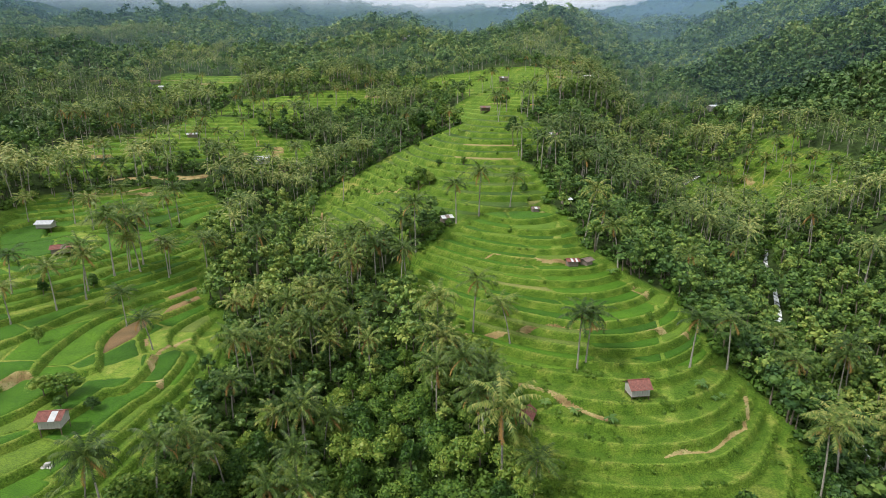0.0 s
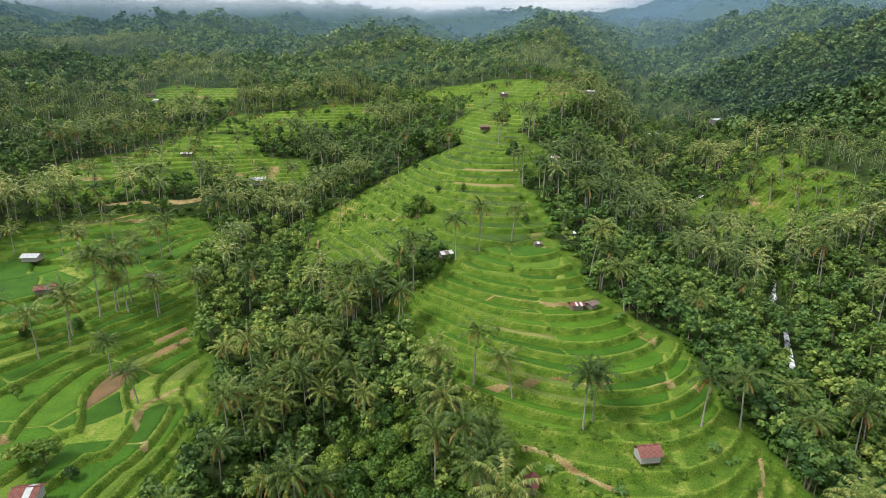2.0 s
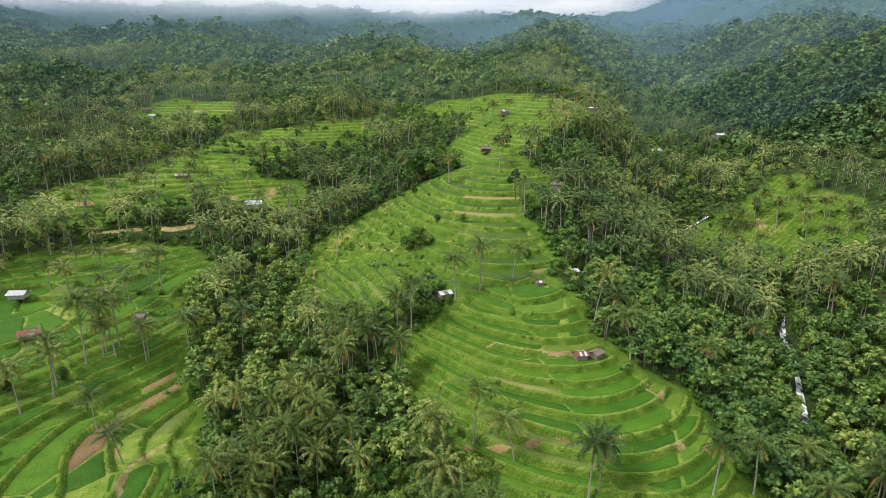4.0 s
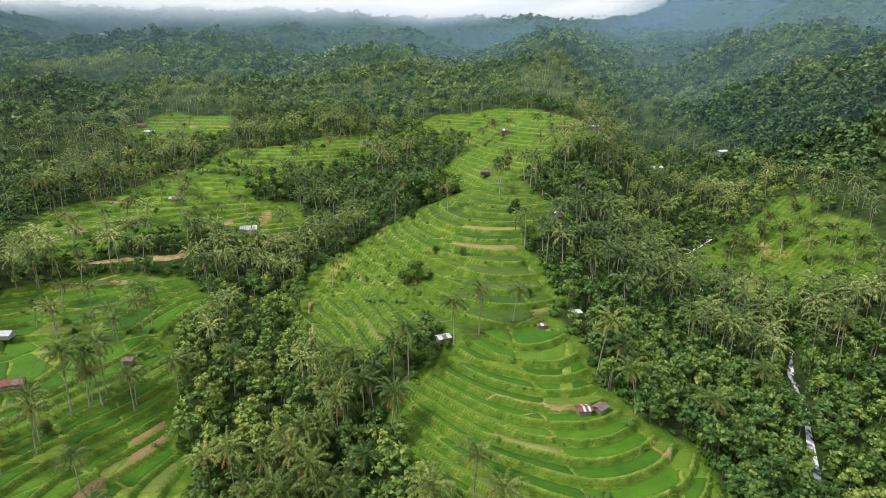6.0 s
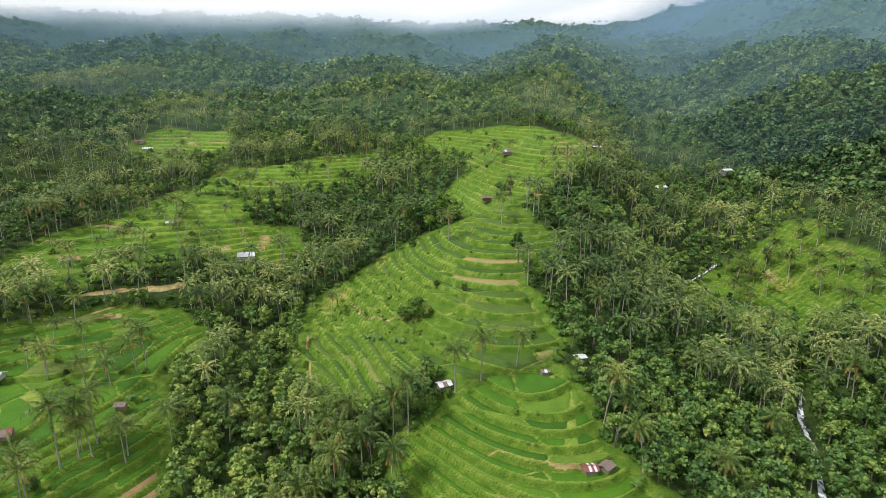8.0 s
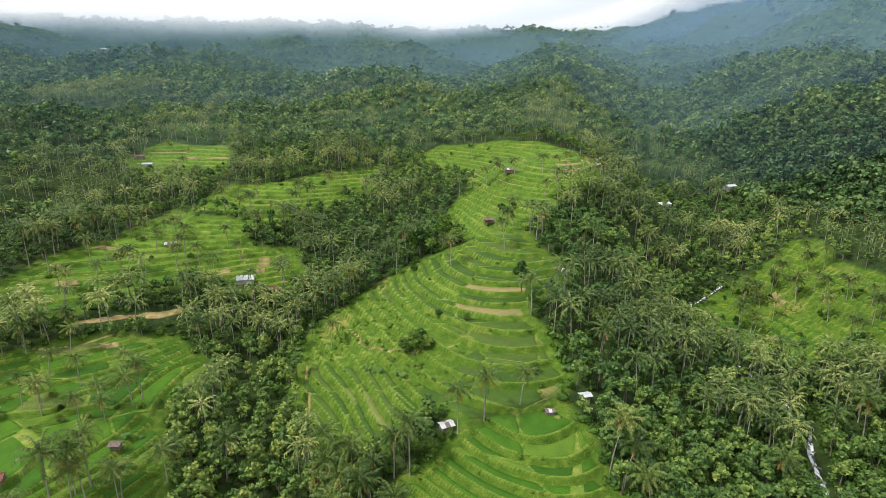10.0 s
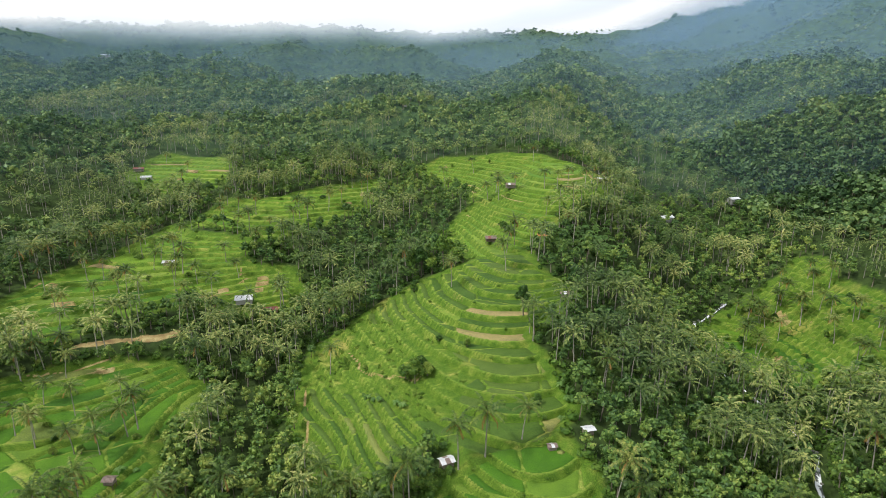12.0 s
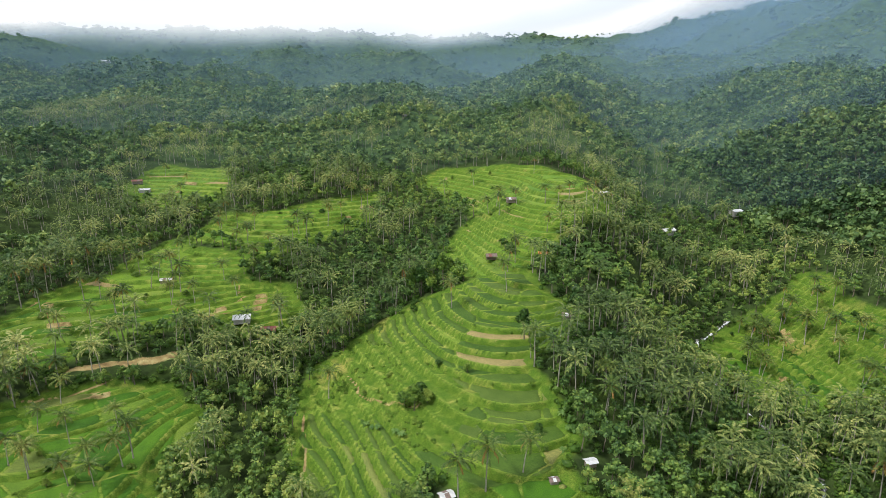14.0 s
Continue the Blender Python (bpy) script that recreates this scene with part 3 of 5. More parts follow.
COVER[..., 2] = np.maximum(COVER[..., 2], dry_bank * np.clip((rough(XX, YY, 19, 40) + 0.5 * rough(XX, YY, 5, 41) - 0.72) * 2, 0, 0.55))
SCARPS = [[(-134, 232), (-122, 237), (-112, 241), (-104, 246)], [(-128, 216), (-117, 223)]]
for line in SCARPS:
    COVER[..., 2] = np.maximum(COVER[..., 2], np.clip(1.5 - to_line(XX, YY, line) / 1.7 + 0.7 * rough(XX, YY, 3, 12), 0, 1))
i = np.arange(NX - 1)[None] + NX * np.arange(NY - 1)[:, None]
QUADS = np.stack([i, i + 1, i + 1 + NX, i + NX], -1).reshape(-1, 4)
VERTS = np.stack([XX, YY, ZZ], -1).reshape(-1, 3)
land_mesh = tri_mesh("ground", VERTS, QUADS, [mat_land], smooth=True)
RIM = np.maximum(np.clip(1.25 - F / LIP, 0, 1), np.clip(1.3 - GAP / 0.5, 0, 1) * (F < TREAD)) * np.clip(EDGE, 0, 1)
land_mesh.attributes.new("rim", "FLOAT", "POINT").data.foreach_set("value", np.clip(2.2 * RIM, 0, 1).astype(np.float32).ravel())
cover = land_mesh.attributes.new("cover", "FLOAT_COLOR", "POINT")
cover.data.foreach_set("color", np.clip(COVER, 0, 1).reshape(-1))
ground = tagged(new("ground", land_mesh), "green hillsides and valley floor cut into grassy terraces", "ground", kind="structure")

# ---------------------------------------------------------------- paddies
def lay_paddies():
    """The crop of each terrace parcel, a low mat with its own outline."""
    key = (K * 10000 + PARCEL * 10 + FIELD).astype(np.int64)
    waste = np.max([inside(XX, YY, o) for o in PASTURES], axis=0) + 3 * rough(XX, YY, 12, 44)
    live = (EDGE > 0.8) & (F > LIP) & (F < TREAD) & (GAP > 0.4) & (waste < -0.6)
    corner = QUADS
    flat_key, flat_live = key.ravel(), live.ravel()
    best = np.full(len(corner), -1, np.int64)
    for c in range(4):
        idx = corner[:, c]
        best = np.where((best < 0) & flat_live[idx], flat_key[idx], best)
    order = np.argsort(best, kind="stable")
    order = order[best[order] >= 0]
    groups = np.split(order, np.flatnonzero(np.diff(best[order])) + 1)
    treadf, lipf = TREAD.ravel(), LIP.ravel()
    kf, ff, gf, wf, ef, sf, pf = K.ravel(), F.ravel(), GAP.ravel(), waste.ravel(), EDGE.ravel(), STEP.ravel(), PARCEL.ravel()
    made = 0
    rest, whole = [], []
    for cells in groups:
        q = corner[cells]
        used, back = np.unique(q, return_inverse=True)
        back, name = back.reshape(-1, 4), np.arange(len(used))
        while True:
            low = name[back].min(1)
            was = name.copy()
            np.minimum.at(name, back, low[:, None])
            if (name == was).all():
                break
        of = name[back[:, 0]]
        whole += [cells[of == one] for one in np.unique(of)]
    groups = whole
    for cells in sorted(groups, key=lambda g: float(VERTS[corner[g[0], 0], 1])):
        if len(cells) < 10:
            continue
        q = corner[cells]
        used, back = np.unique(q, return_inverse=True)
        level, parcel_no = best[cells[0]] // 10000, (best[cells[0]] % 10000) // 10
        place = kf[used] + ff[used] - level
        same = np.where(pf[used] == parcel_no, gf[used], -gf[used])
        rise = np.minimum(np.minimum((place - lipf[used]) / 0.04, (treadf[used] + 0.02 - place) / 0.04), np.minimum((same - 0.4) / 0.35, (ef[used] - 0.6) / 0.7))
        rise = np.minimum(rise, (-0.3 - wf[used]) / 0.7)
        v = VERTS[used].copy()
        tall = 0.26
        v[:, 2] = level * sf[used] + np.minimum(rise, 1) * tall + 0.04 * rough(v[:, 0], v[:, 1], 1.3, 13)
        draw = lattice(float(level), float(parcel_no), 3)
        fallow = draw > (0.96 if v[:, 1].mean() > 130 else 0.90)
        wet = best[cells[0]] % 10 == 1
        if made >= 345:
            q = back.reshape(-1, 4)
            rest.append((v, np.concatenate([q[:, :3], q[:, [0, 2, 3]]]), mat_stubble_far if fallow else mat_rice_wet_far if wet else mat_rice_far, np.full(len(v), draw)))
            continue
        bed = np.min(np.hypot(*(PLOUGHED - v[:, :2].mean(0)).T)) < 4.5
        me = tri_mesh("rice_paddy", v, back.reshape(-1, 4), [mat_plough if bed else mat_stubble if fallow else mat_rice_wet if wet else mat_rice], smooth=True)
        text = "ploughed brown bed between the paddies" if bed else "fallow paddy with straw-coloured stubble on a terrace" if fallow else "dark green rice in standing water on a terrace" if wet else "bright green young rice standing on a level terrace"
        tagged(new("rice_paddy", me), text, "paddy field", "paddies on the terraces")
        made += 1

    if rest:
        stuff("rice_terraces", rest, "green rice on the upper terraces", "paddy field")


lay_paddies()

# ---------------------------------------------------------------- plants
rng = np.random.RandomState(11)


def tube(points, radii, sides):
    """A tapered tube along points."""
    v, t = [], []
    for k, (p, r) in enumerate(zip(points, radii)):
        a = np.arange(sides) * 2 * np.pi / sides
        v.append(np.stack([p[0] + r * np.cos(a), p[1] + r * np.sin(a), np.full(sides, p[2])], 1))
        if k:
            b = (k - 1) * sides
            for s in range(sides):
                e = (s + 1) % sides
                t += [(b + s, b + e, b + sides + e), (b + s, b + sides + e, b + sides + s)]
    return np.concatenate(v), np.array(t)


def merge(blocks):
    v, t, base = [], [], 0
    for bv, bt in blocks:
        v.append(bv), t.append(np.asarray(bt) + base)
        base += len(bv)
    return np.concatenate(v), np.concatenate(t)


def frond(turn, rise, length, stations, leaflet, sag, r):
    """A feather-shaped palm leaf: a bent rib with a fringe of leaflets hanging on both sides."""
    ahead = np.array([np.cos(turn), np.sin(turn), 0.0])
    side = np.array([-np.sin(turn), np.cos(turn), 0.0])
    rib, p, a = [], np.zeros(3), rise
    swing = r.uniform(-0.25, 0.25)
    for k in range(stations + 1):
        rib.append(p.copy())
        q = k / stations
        a -= sag * (0.25 + 1.7 * q ** 1.3) / stations
        p = p + (ahead * np.cos(a) + side * swing * q + np.array([0, 0, np.sin(a)])) * length / stations
    rib = np.array(rib)
    v, t = list(rib) + [rib[0] - side * 0.07, rib[0] + side * 0.07], []
    first = max(1, stations // 7)
    t.append((stations + 1, stations + 2, first))
    for k in range(first, stations):
        grow = math.sin(math.pi * (0.25 + 0.66 * k / stations)) ** 0.6
        step = rib[k + 1] - rib[k]
        base = len(v)
        v.append(rib[k] + step)
        for s in (-1, 1):
            out = leaflet * grow * r.uniform(0.8, 1.15)
            droop = r.uniform(0.35, 0.9)
            v.append(rib[k] + step * r.uniform(0.9, 2.0) + side * s * out * math.cos(droop) - np.array([0, 0, out * math.sin(droop)]))
            t.append((k, base, len(v) - 1))
    return np.array(v), np.array(t)


def palm_parts(r, height, lean, fronds, stations, sides=6, dry=3):
    """Trunk, green crown, dry fronds and the top of one coconut palm, foot at the origin."""
    n = 7 if sides > 3 else 3
    turn = r.uniform(0, 6.28)
    s = np.linspace(0, 1, n)
    bend = lean * (0.35 * s + 0.65 * s ** 2)
    pts = np.stack([np.cos(turn) * bend, np.sin(turn) * bend, s * height - 0.5 * (1 - s)], 1)
    trunk = tube(pts, 0.15 - 0.05 * s + 0.09 * np.exp(-s * 14), sides)
    top = pts[-1]
    green, gone = [], []
    for k in range(fronds + dry):
        a = k * 2.39996 + r.uniform(-0.25, 0.25)
        if k < fronds:
            q = k / fronds
            fv, ft = frond(a, 1.15 - 1.45 * q + r.uniform(-0.15, 0.15), r.uniform(3.8, 4.8), stations, 0.72 if stations > 9 else 0.62, r.uniform(1.1, 1.8), r)
            green.append((fv + top, ft))
        else:
            fv, ft = frond(a, -0.45 + r.uniform(-0.3, 0.1), r.uniform(2.8, 3.8), max(5, stations - 6), 0.5, 1.0, r)
            gone.append((fv + top, ft))
    return trunk, merge(green), gone, top


ICO = bmesh.new()
bmesh.ops.create_icosphere(ICO, subdivisions=1, radius=1)
ICO_V = np.array([q.co for q in ICO.verts])
ICO_T = np.array([[q.index for q in f.verts] for f in ICO.faces])
ICO.free()


def leaves_on(r, centre, radius, count, size, stir=0.55, simple=False):
    """Folded leaf sprays over an uneven lobe."""
    d = r.normal(size=(count, 3))
    d[:, 2] = np.abs(d[:, 2]) * 1.0 - 0.35 * np.abs(r.normal(size=count))
    d /= np.linalg.norm(d, axis=1)[:, None]
    p = centre + d * radius * r.uniform(0.72, 1.12, (count, 1))
    nrm = d + r.normal(size=(count, 3)) * stir
    nrm /= np.linalg.norm(nrm, axis=1)[:, None]
    u = np.cross(nrm, r.normal(size=(count, 3)))
    u /= np.linalg.norm(u, axis=1)[:, None]
    w = np.cross(nrm, u)
    L = size * r.uniform(0.6, 1.3, (count, 1))
    if simple:
        v = np.stack([p - u * L, p + u * L * 0.8 - w * L * 0.8, p + u * L * 0.7 + w * L * 0.9], 1).reshape(-1, 3)
        return v, np.arange(count * 3).reshape(-1, 3)
    v = np.stack([p - u * L, p - w * L * 0.62 + nrm * L * 0.15, p + u * L - nrm * L * 0.3, p + w * L * 0.62 + nrm * L * 0.15], 1).reshape(-1, 3)
    b = np.arange(count)[:, None] * 4
    return v, np.concatenate([b + [0, 1, 3], b + [1, 2, 3]], 1).reshape(-1, 3)


def tree_parts(r, height, spread, lobes, leaves, size, trunk_sides=6, limbs=True, narrow=1.0, core_size=0.84, stir=0.55, simple=False):
    """Trunk with limbs and a crown of leafy lobes, foot at the origin."""
    wood, crown = [], []
    stem = height * r.uniform(0.5, 0.62)
    sway = r.uniform(-0.5, 0.5, 2)
    n = 5 if trunk_sides > 3 else 2
    s = np.linspace(0, 1, n)
    pts = np.stack([sway[0] * s, sway[1] * s, stem * s - 0.6 * (1 - s)], 1)
    wood.append(tube(pts, 0.26 - 0.14 * s, trunk_sides))
    for k in range(lobes):
        a = k * 2.4 + r.uniform(-0.5, 0.5)
        q = k / max(1, lobes - 1)
        out = spread * (0.62 - 0.42 * q) * r.uniform(0.7, 1.2)
        rad = spread * r.uniform(0.40, 0.62) * (1.0 - 0.25 * q)
        c = np.array([sway[0] + out * np.cos(a), sway[1] + out * np.sin(a), stem + (height - stem) * (0.05 + 0.75 * q) * r.uniform(0.8, 1.15)])
        shape = np.array([1, 1, r.uniform(0.7, 0.95) * narrow])
        core = ICO_V * r.uniform(0.75, 1.0, (len(ICO_V), 1)) * rad * core_size * shape + c
        if core_size:
            crown.append((core, ICO_T))
        lv, lt = leaves_on(r, np.zeros(3), rad, leaves // lobes, size, stir, simple)
        crown.append((lv * shape + c, lt))
        if limbs:
            mid = (pts[-1] + c) / 2 + [0, 0, -0.2]
            wood.append(tube(np.array([pts[-2], mid, c]), [0.13, 0.09, 0.04], 4))
    return merge(wood), merge(crown)


def banana_parts(r, n=9):
    """Broad drooping leaves on a short stem."""
    blades = []
    for k in range(n):
        a, rise, L = k * 2.4 + r.uniform(-0.3, 0.3), r.uniform(0.5, 1.25), r.uniform(1.7, 2.5)
        ahead, side = np.array([np.cos(a), np.sin(a), 0]), np.array([-np.sin(a), np.cos(a), 0])
        p, v, t = np.array([0, 0, 1.5]), [], []
        for q in range(6):
            w = 0.42 * math.sin(math.pi * min(0.97, 0.08 + q / 5.3)) + 0.02
            v += [p - side * w + [0, 0, -0.1], p, p + side * w + [0, 0, -0.1]]
            if q:
                b = 3 * q
                t += [(b - 3, b - 2, b + 1), (b - 3, b + 1, b), (b - 2, b - 1, b + 2), (b - 2, b + 2, b + 1)]
            rise -= 0.36
            p = p + (ahead * np.cos(rise) + np.array([0, 0, np.sin(rise)])) * L / 5
        blades.append((np.array(v), np.array(t)))
    stem = tube(np.array([[0, 0, -0.3], [0, 0, 0.8], [0, 0, 1.6]]), [0.16, 0.13, 0.08], 6)
    return stem, merge(blades)


# Palms that stand out on the fields: x, y, height of the crown
PALMS_WEST = [(-95, 130, 12), (-93, 140, 13), (-91, 149, 17), (-88, 159, 15), (-89, 153, 10), (-80, 158, 8), (-106, 131, 10), (-72, 168, 9),
              (-90, 156, 8), (-87, 155, 14), (-79, 155, 11), (-72, 165, 10), (-59, 171, 14), (-94, 191, 11), (-93, 195, 13), (-92, 137, 12),
              (-140, 212, 11), (-136, 218, 11), (-132, 223, 10), (-176, 268, 17), (-177, 278, 15), (-175, 283, 14), (-170, 297, 12),
              (-169, 304, 15), (-159, 305, 14), (-156, 313, 13), (-87, 226, 13), (-92, 307, 13), (-119, 289, 13), (-104, 302, 9)]
PALMS_SPUR = [(7, 122, 13), (15, 116, 10), (28, 107, 12.5), (30, 108, 11), (52, 108, 11), (61, 110, 11), (-1, 115, 16), (74, 107, 10),
              (68, 83, 14), (76, 119, 9), (10, 82, 18), (8, 88, 13), (-43, 102, 10), (-38, 113, 10), (-53, 137, 9), (-39, 86, 10),
              (-17, 136, 8), (3, 105, 9), (15, 79, 8), (46, 142, 11), (52, 211, 10), (64, 141, 11), (11, 170, 14), (21, 175, 10),
              (4, 167, 12), (-8, 159, 15), (-12, 160, 12), (-24, 157, 9), (-17, 160, 9), (-23, 163, 12), (-33, 175, 9)]
PALMS_UP = [(-37, 261, 11), (-43, 254, 12), (-16, 278, 15), (42, 150, 11), (49, 200, 11), (137, 283, 11), (145, 286, 9), (157, 276, 11),
            (126, 187, 15), (92, 167, 12), (-79, 333, 11), (-72, 335, 15), (-106, 325, 10), (29, 359, 10), (19, 416, 9), (54, 292, 10),
            (31, 285, 12), (53, 342, 9), (59, 338, 9), (66, 345, 9), (74, 340, 10), (24, 352, 9)]

palm_kit = []
for k in range(5):
    r = np.random.RandomState(100 + k)
    trunk, green, gone, top = palm_parts(r, 11.0, (0.4, 1.2, 0.2, 2.0, 0.8)[k], (23, 20, 24, 21, 19)[k], 22, dry=(3, 4, 2, 3, 5)[k])
    root = new("coconut_palm")
    tagged(root, "tall slender coconut palm with a feathery crown on a pale trunk", "palm tree", "coconut palms in the valley")
    part("trunk", tri_mesh("trunk", *trunk, [mat_palm_bark], smooth=True), root, "pale grey ringed trunk")
    part("crown", tri_mesh("crown", *green, [mat_palm]), root)
    for one in gone:
        part("dead_frond", tri_mesh("dead_frond", *one, [mat_dry]), root, "hanging brown dead frond")
    husk = tri_mesh("coconut", ICO_V * [0.16, 0.16, 0.19], ICO_T, [mat_nut], smooth=True)
    for a in range(3):
        part("coconut", husk, root, m=pose(top[0] + 0.33 * math.cos(2.1 * a), top[1] + 0.33 * math.sin(2.1 * a), top[2] - 0.35 - 0.1 * a))
    palm_kit.append(root)

tree_kit = []
for k in range(6):
    r = np.random.RandomState(200 + k)
    wood, crown = tree_parts(r, (9, 7.5, 10.5, 8, 6.5, 11)[k], (3.4, 3.0, 3.2, 3.9, 2.6, 2.7)[k], (9, 8, 11, 10, 7, 10)[k], 1050, 0.30, core_size=0.74, simple=True, narrow=(1, 1, 1.2, 0.9, 1, 1.5)[k])
    root = new("broadleaf_tree")
    tagged(root, "dense dark green broadleaf tree at the forest edge", "tree", "broadleaf trees in the gullies")
    part("trunk", tri_mesh("trunk", *wood, [mat_bark], smooth=True), root)
    part("crown", tri_mesh("crown", *crown, [mat_leaf]), root)
    tree_kit.append(root)

banana_kit = []
for k in range(2):
    stem, blades = banana_parts(np.random.RandomState(300 + k))
    root = new("banana_plant")
    tagged(root, "banana plant with broad pale green leaves", "banana plant", "banana plants by the fields")
    part("stem", tri_mesh("stem", *stem, [mat_banana], smooth=True), root)
    part("foliage", tri_mesh("foliage", *blades, [mat_banana]), root)
    banana_kit.append(root)

first_use = set()


def plant(kit, x, y, z, scale, turn):
    """Stand a plant: the pattern itself first, then copies."""
    base = kit[rng.randint(len(kit))]
    m = Matrix.LocRotScale((x, y, z), Euler((0, 0, turn)), scale if isinstance(scale, Vector) else Vector((scale, scale, scale)))
    if base.name not in first_use:
        first_use.add(base.name)
        base.matrix_basis = m
        return base
    base_scale = base.scale.copy()
    base.scale = (1, 1, 1)
    made = copy_thing(base, m)
    base.scale = base_scale
    return made


stand = np.array(PALMS_WEST + PALMS_SPUR + PALMS_UP, float)
for (x, y, h), z in zip(stand, land(stand[:, 0], stand[:, 1])):
    s = h / 11.0
    crown = 0.80 + 0.45 * s
    plant(palm_kit, x, y, z, Vector((crown, crown, max(s, 0.75))), rng.uniform(0, 6.28))

# Trees that stand alone or in clumps between the terraces: x, y, size
LONE_TREES = [(-9, 205, 0.95), (-5, 207, 0.8), (-12, 208, 0.75), (-7, 210, 0.7), (-27, 221, 0.3), (-19, 226, 0.3), (28, 229, 1.0), (30, 295, 0.7), (28, 300, 0.6), (33, 303, 0.65),
              (27, 306, 0.5), (-72, 97, 0.75), (-66, 94, 0.5), (-75, 95, 0.6), (-70, 92, 0.4), (-89, 114, 0.45), (-3, 163, 0.7), (-6, 164, 0.6), (-1, 166, 0.5), (2, 166, 0.45),
              (5, 276, 1.2), (0, 278, 1.3), (-5, 276, 1.1), (-10, 278, 1.25), (-15, 279, 1.2), (-8, 284, 1.3), (2, 285, 1.3), (-20, 281, 1.1)]
lone = np.array(LONE_TREES)
for (x, y, s), z in zip(lone, land(lone[:, 0], lone[:, 1])):
    plant(tree_kit, x, y, z - (1.6 * s if s < 1 else 0.2), s, rng.uniform(0, 6.28))

# Single palms and small trees scattered over the outer fields
r = np.random.RandomState(12)
for outline, palms, trees in ((FIELD_WEST, 24, 9), (FIELD_MID_WEST, 9, 4), (FIELD_LOW_WEST, 8, 7), (FIELD_SHELF, 16, 6), (FIELD_TOP, 8, 5), (FIELD_EAST, 26, 34), (FIELD_HIGH, 3, 4), (FIELD_MID, 3, 6)):
    box = np.array(outline)
    left = palms + trees
    while left:
        x, y = r.uniform(box[:, 0].min(), box[:, 0].max()), r.uniform(box[:, 1].min(), box[:, 1].max())
        if float(inside(x, y, outline)) < 1.5:
            continue
        left -= 1
        z = float(land(np.array([x]), np.array([y]))[0])
        if left < palms:
            s = r.uniform(0.65, 1.05)
            plant(palm_kit, x, y, z, Vector((0.7 + 0.45 * s,) * 2 + (s,)), r.uniform(0, 6.28))
        else:
            s = r.uniform(0.25, 0.55)
            plant(tree_kit, x, y, z - 3.2 * s, s, r.uniform(0, 6.28))

# Woods: scattered points outside the fields, the bed of the river and the huts
HUT_SPOTS = [(38, 100), (-68, 88), (-131, 182), (-107, 153), (34, 140), (1, 169), (39, 177), (-87, 275), (-76, 271), (46, 243), (21, 292), (36, 353), (90, 367),
             (-129, 297), (17, 96), (-90, 170), (-194, 413), (-206, 425)]


def wood_points(x0, x1, y0, y1, gap, seed):
    r = np.random.RandomState(seed)
    gx, gy = np.meshgrid(np.arange(x0, x1, gap), np.arange(y0, y1, gap))
    x = (gx + r.uniform(-0.48, 0.48, gx.shape) * gap).ravel()
    y = (gy + r.uniform(-0.48, 0.48, gy.shape) * gap).ravel()
    edge = np.max([inside(x, y, o) for o, _ in FIELDS], axis=0) + 2.4 * rough(x, y, 11, 6) + 2.0 * rough(x, y, 27, 24)
    bank = np.min([to_line(x, y + 3, line) for line in SCARPS], axis=0)
    hut = np.min([np.hypot(x - a, y - b) for a, b in HUT_SPOTS], axis=0)
    ok = (edge < -1.5) & (to_line(x, y, RIVER) > np.where((y > 146) & (y < 192), 2.7, 1.7)) & (hut > 5) & (bank > 4.5) & (np.hypot((x - 68) / 1.35, y - 291) > 10) & (np.abs(x) < 0.82 * y + 50)
    return x[ok], y[ok]


px, py = wood_points(-190, 190, 64, 440, 5.4, 21)
qx, qy = wood_points(-120, 130, 66, 190, 6.2, 23)
px, py = np.concatenate([px, qx]), np.concatenate([py, qy])
pz = land(px, py)
palmy = np.where(px > 75, -0.42, np.where(px > 30, -0.2, np.where((py < 185) | (py > 300), -0.25, 0.0))) + rough(px, py, 34, 14) + 0.9 * rough(px, py, 9, 15) + np.where(py > 215, 0.15, 0.0)
kind_draw = np.random.RandomState(22).rand(len(px))
is_palm = (palmy > 0.0) & (kind_draw < 0.75)
near_first = np.argsort(np.hypot(px - 10, py - 60))
counts = {"palm": len(stand) + 98, "tree": 105}
mid_palms, mid_trees, mid_low = [], [], []
for q in near_first:
    x, y, z = px[q], py[q], pz[q]
    if is_palm[q]:
        mid_low.append(q)
    if is_palm[q]:
        if counts["palm"] < 300:
            counts["palm"] += 1
            s = rng.uniform(0.88, 1.35)
            plant(palm_kit, x, y, z, Vector((0.66 + 0.42 * s,) * 2 + (s,)), rng.uniform(0, 6.28))
        else:
            mid_palms.append(q)
    elif counts["tree"] < 300:
        counts["tree"] += 1
        s = rng.uniform(0.5, 0.98)
        plant(tree_kit, x, y, z - 0.8 * s, s, rng.uniform(0, 6.28))
    else:
        mid_trees.append(q)


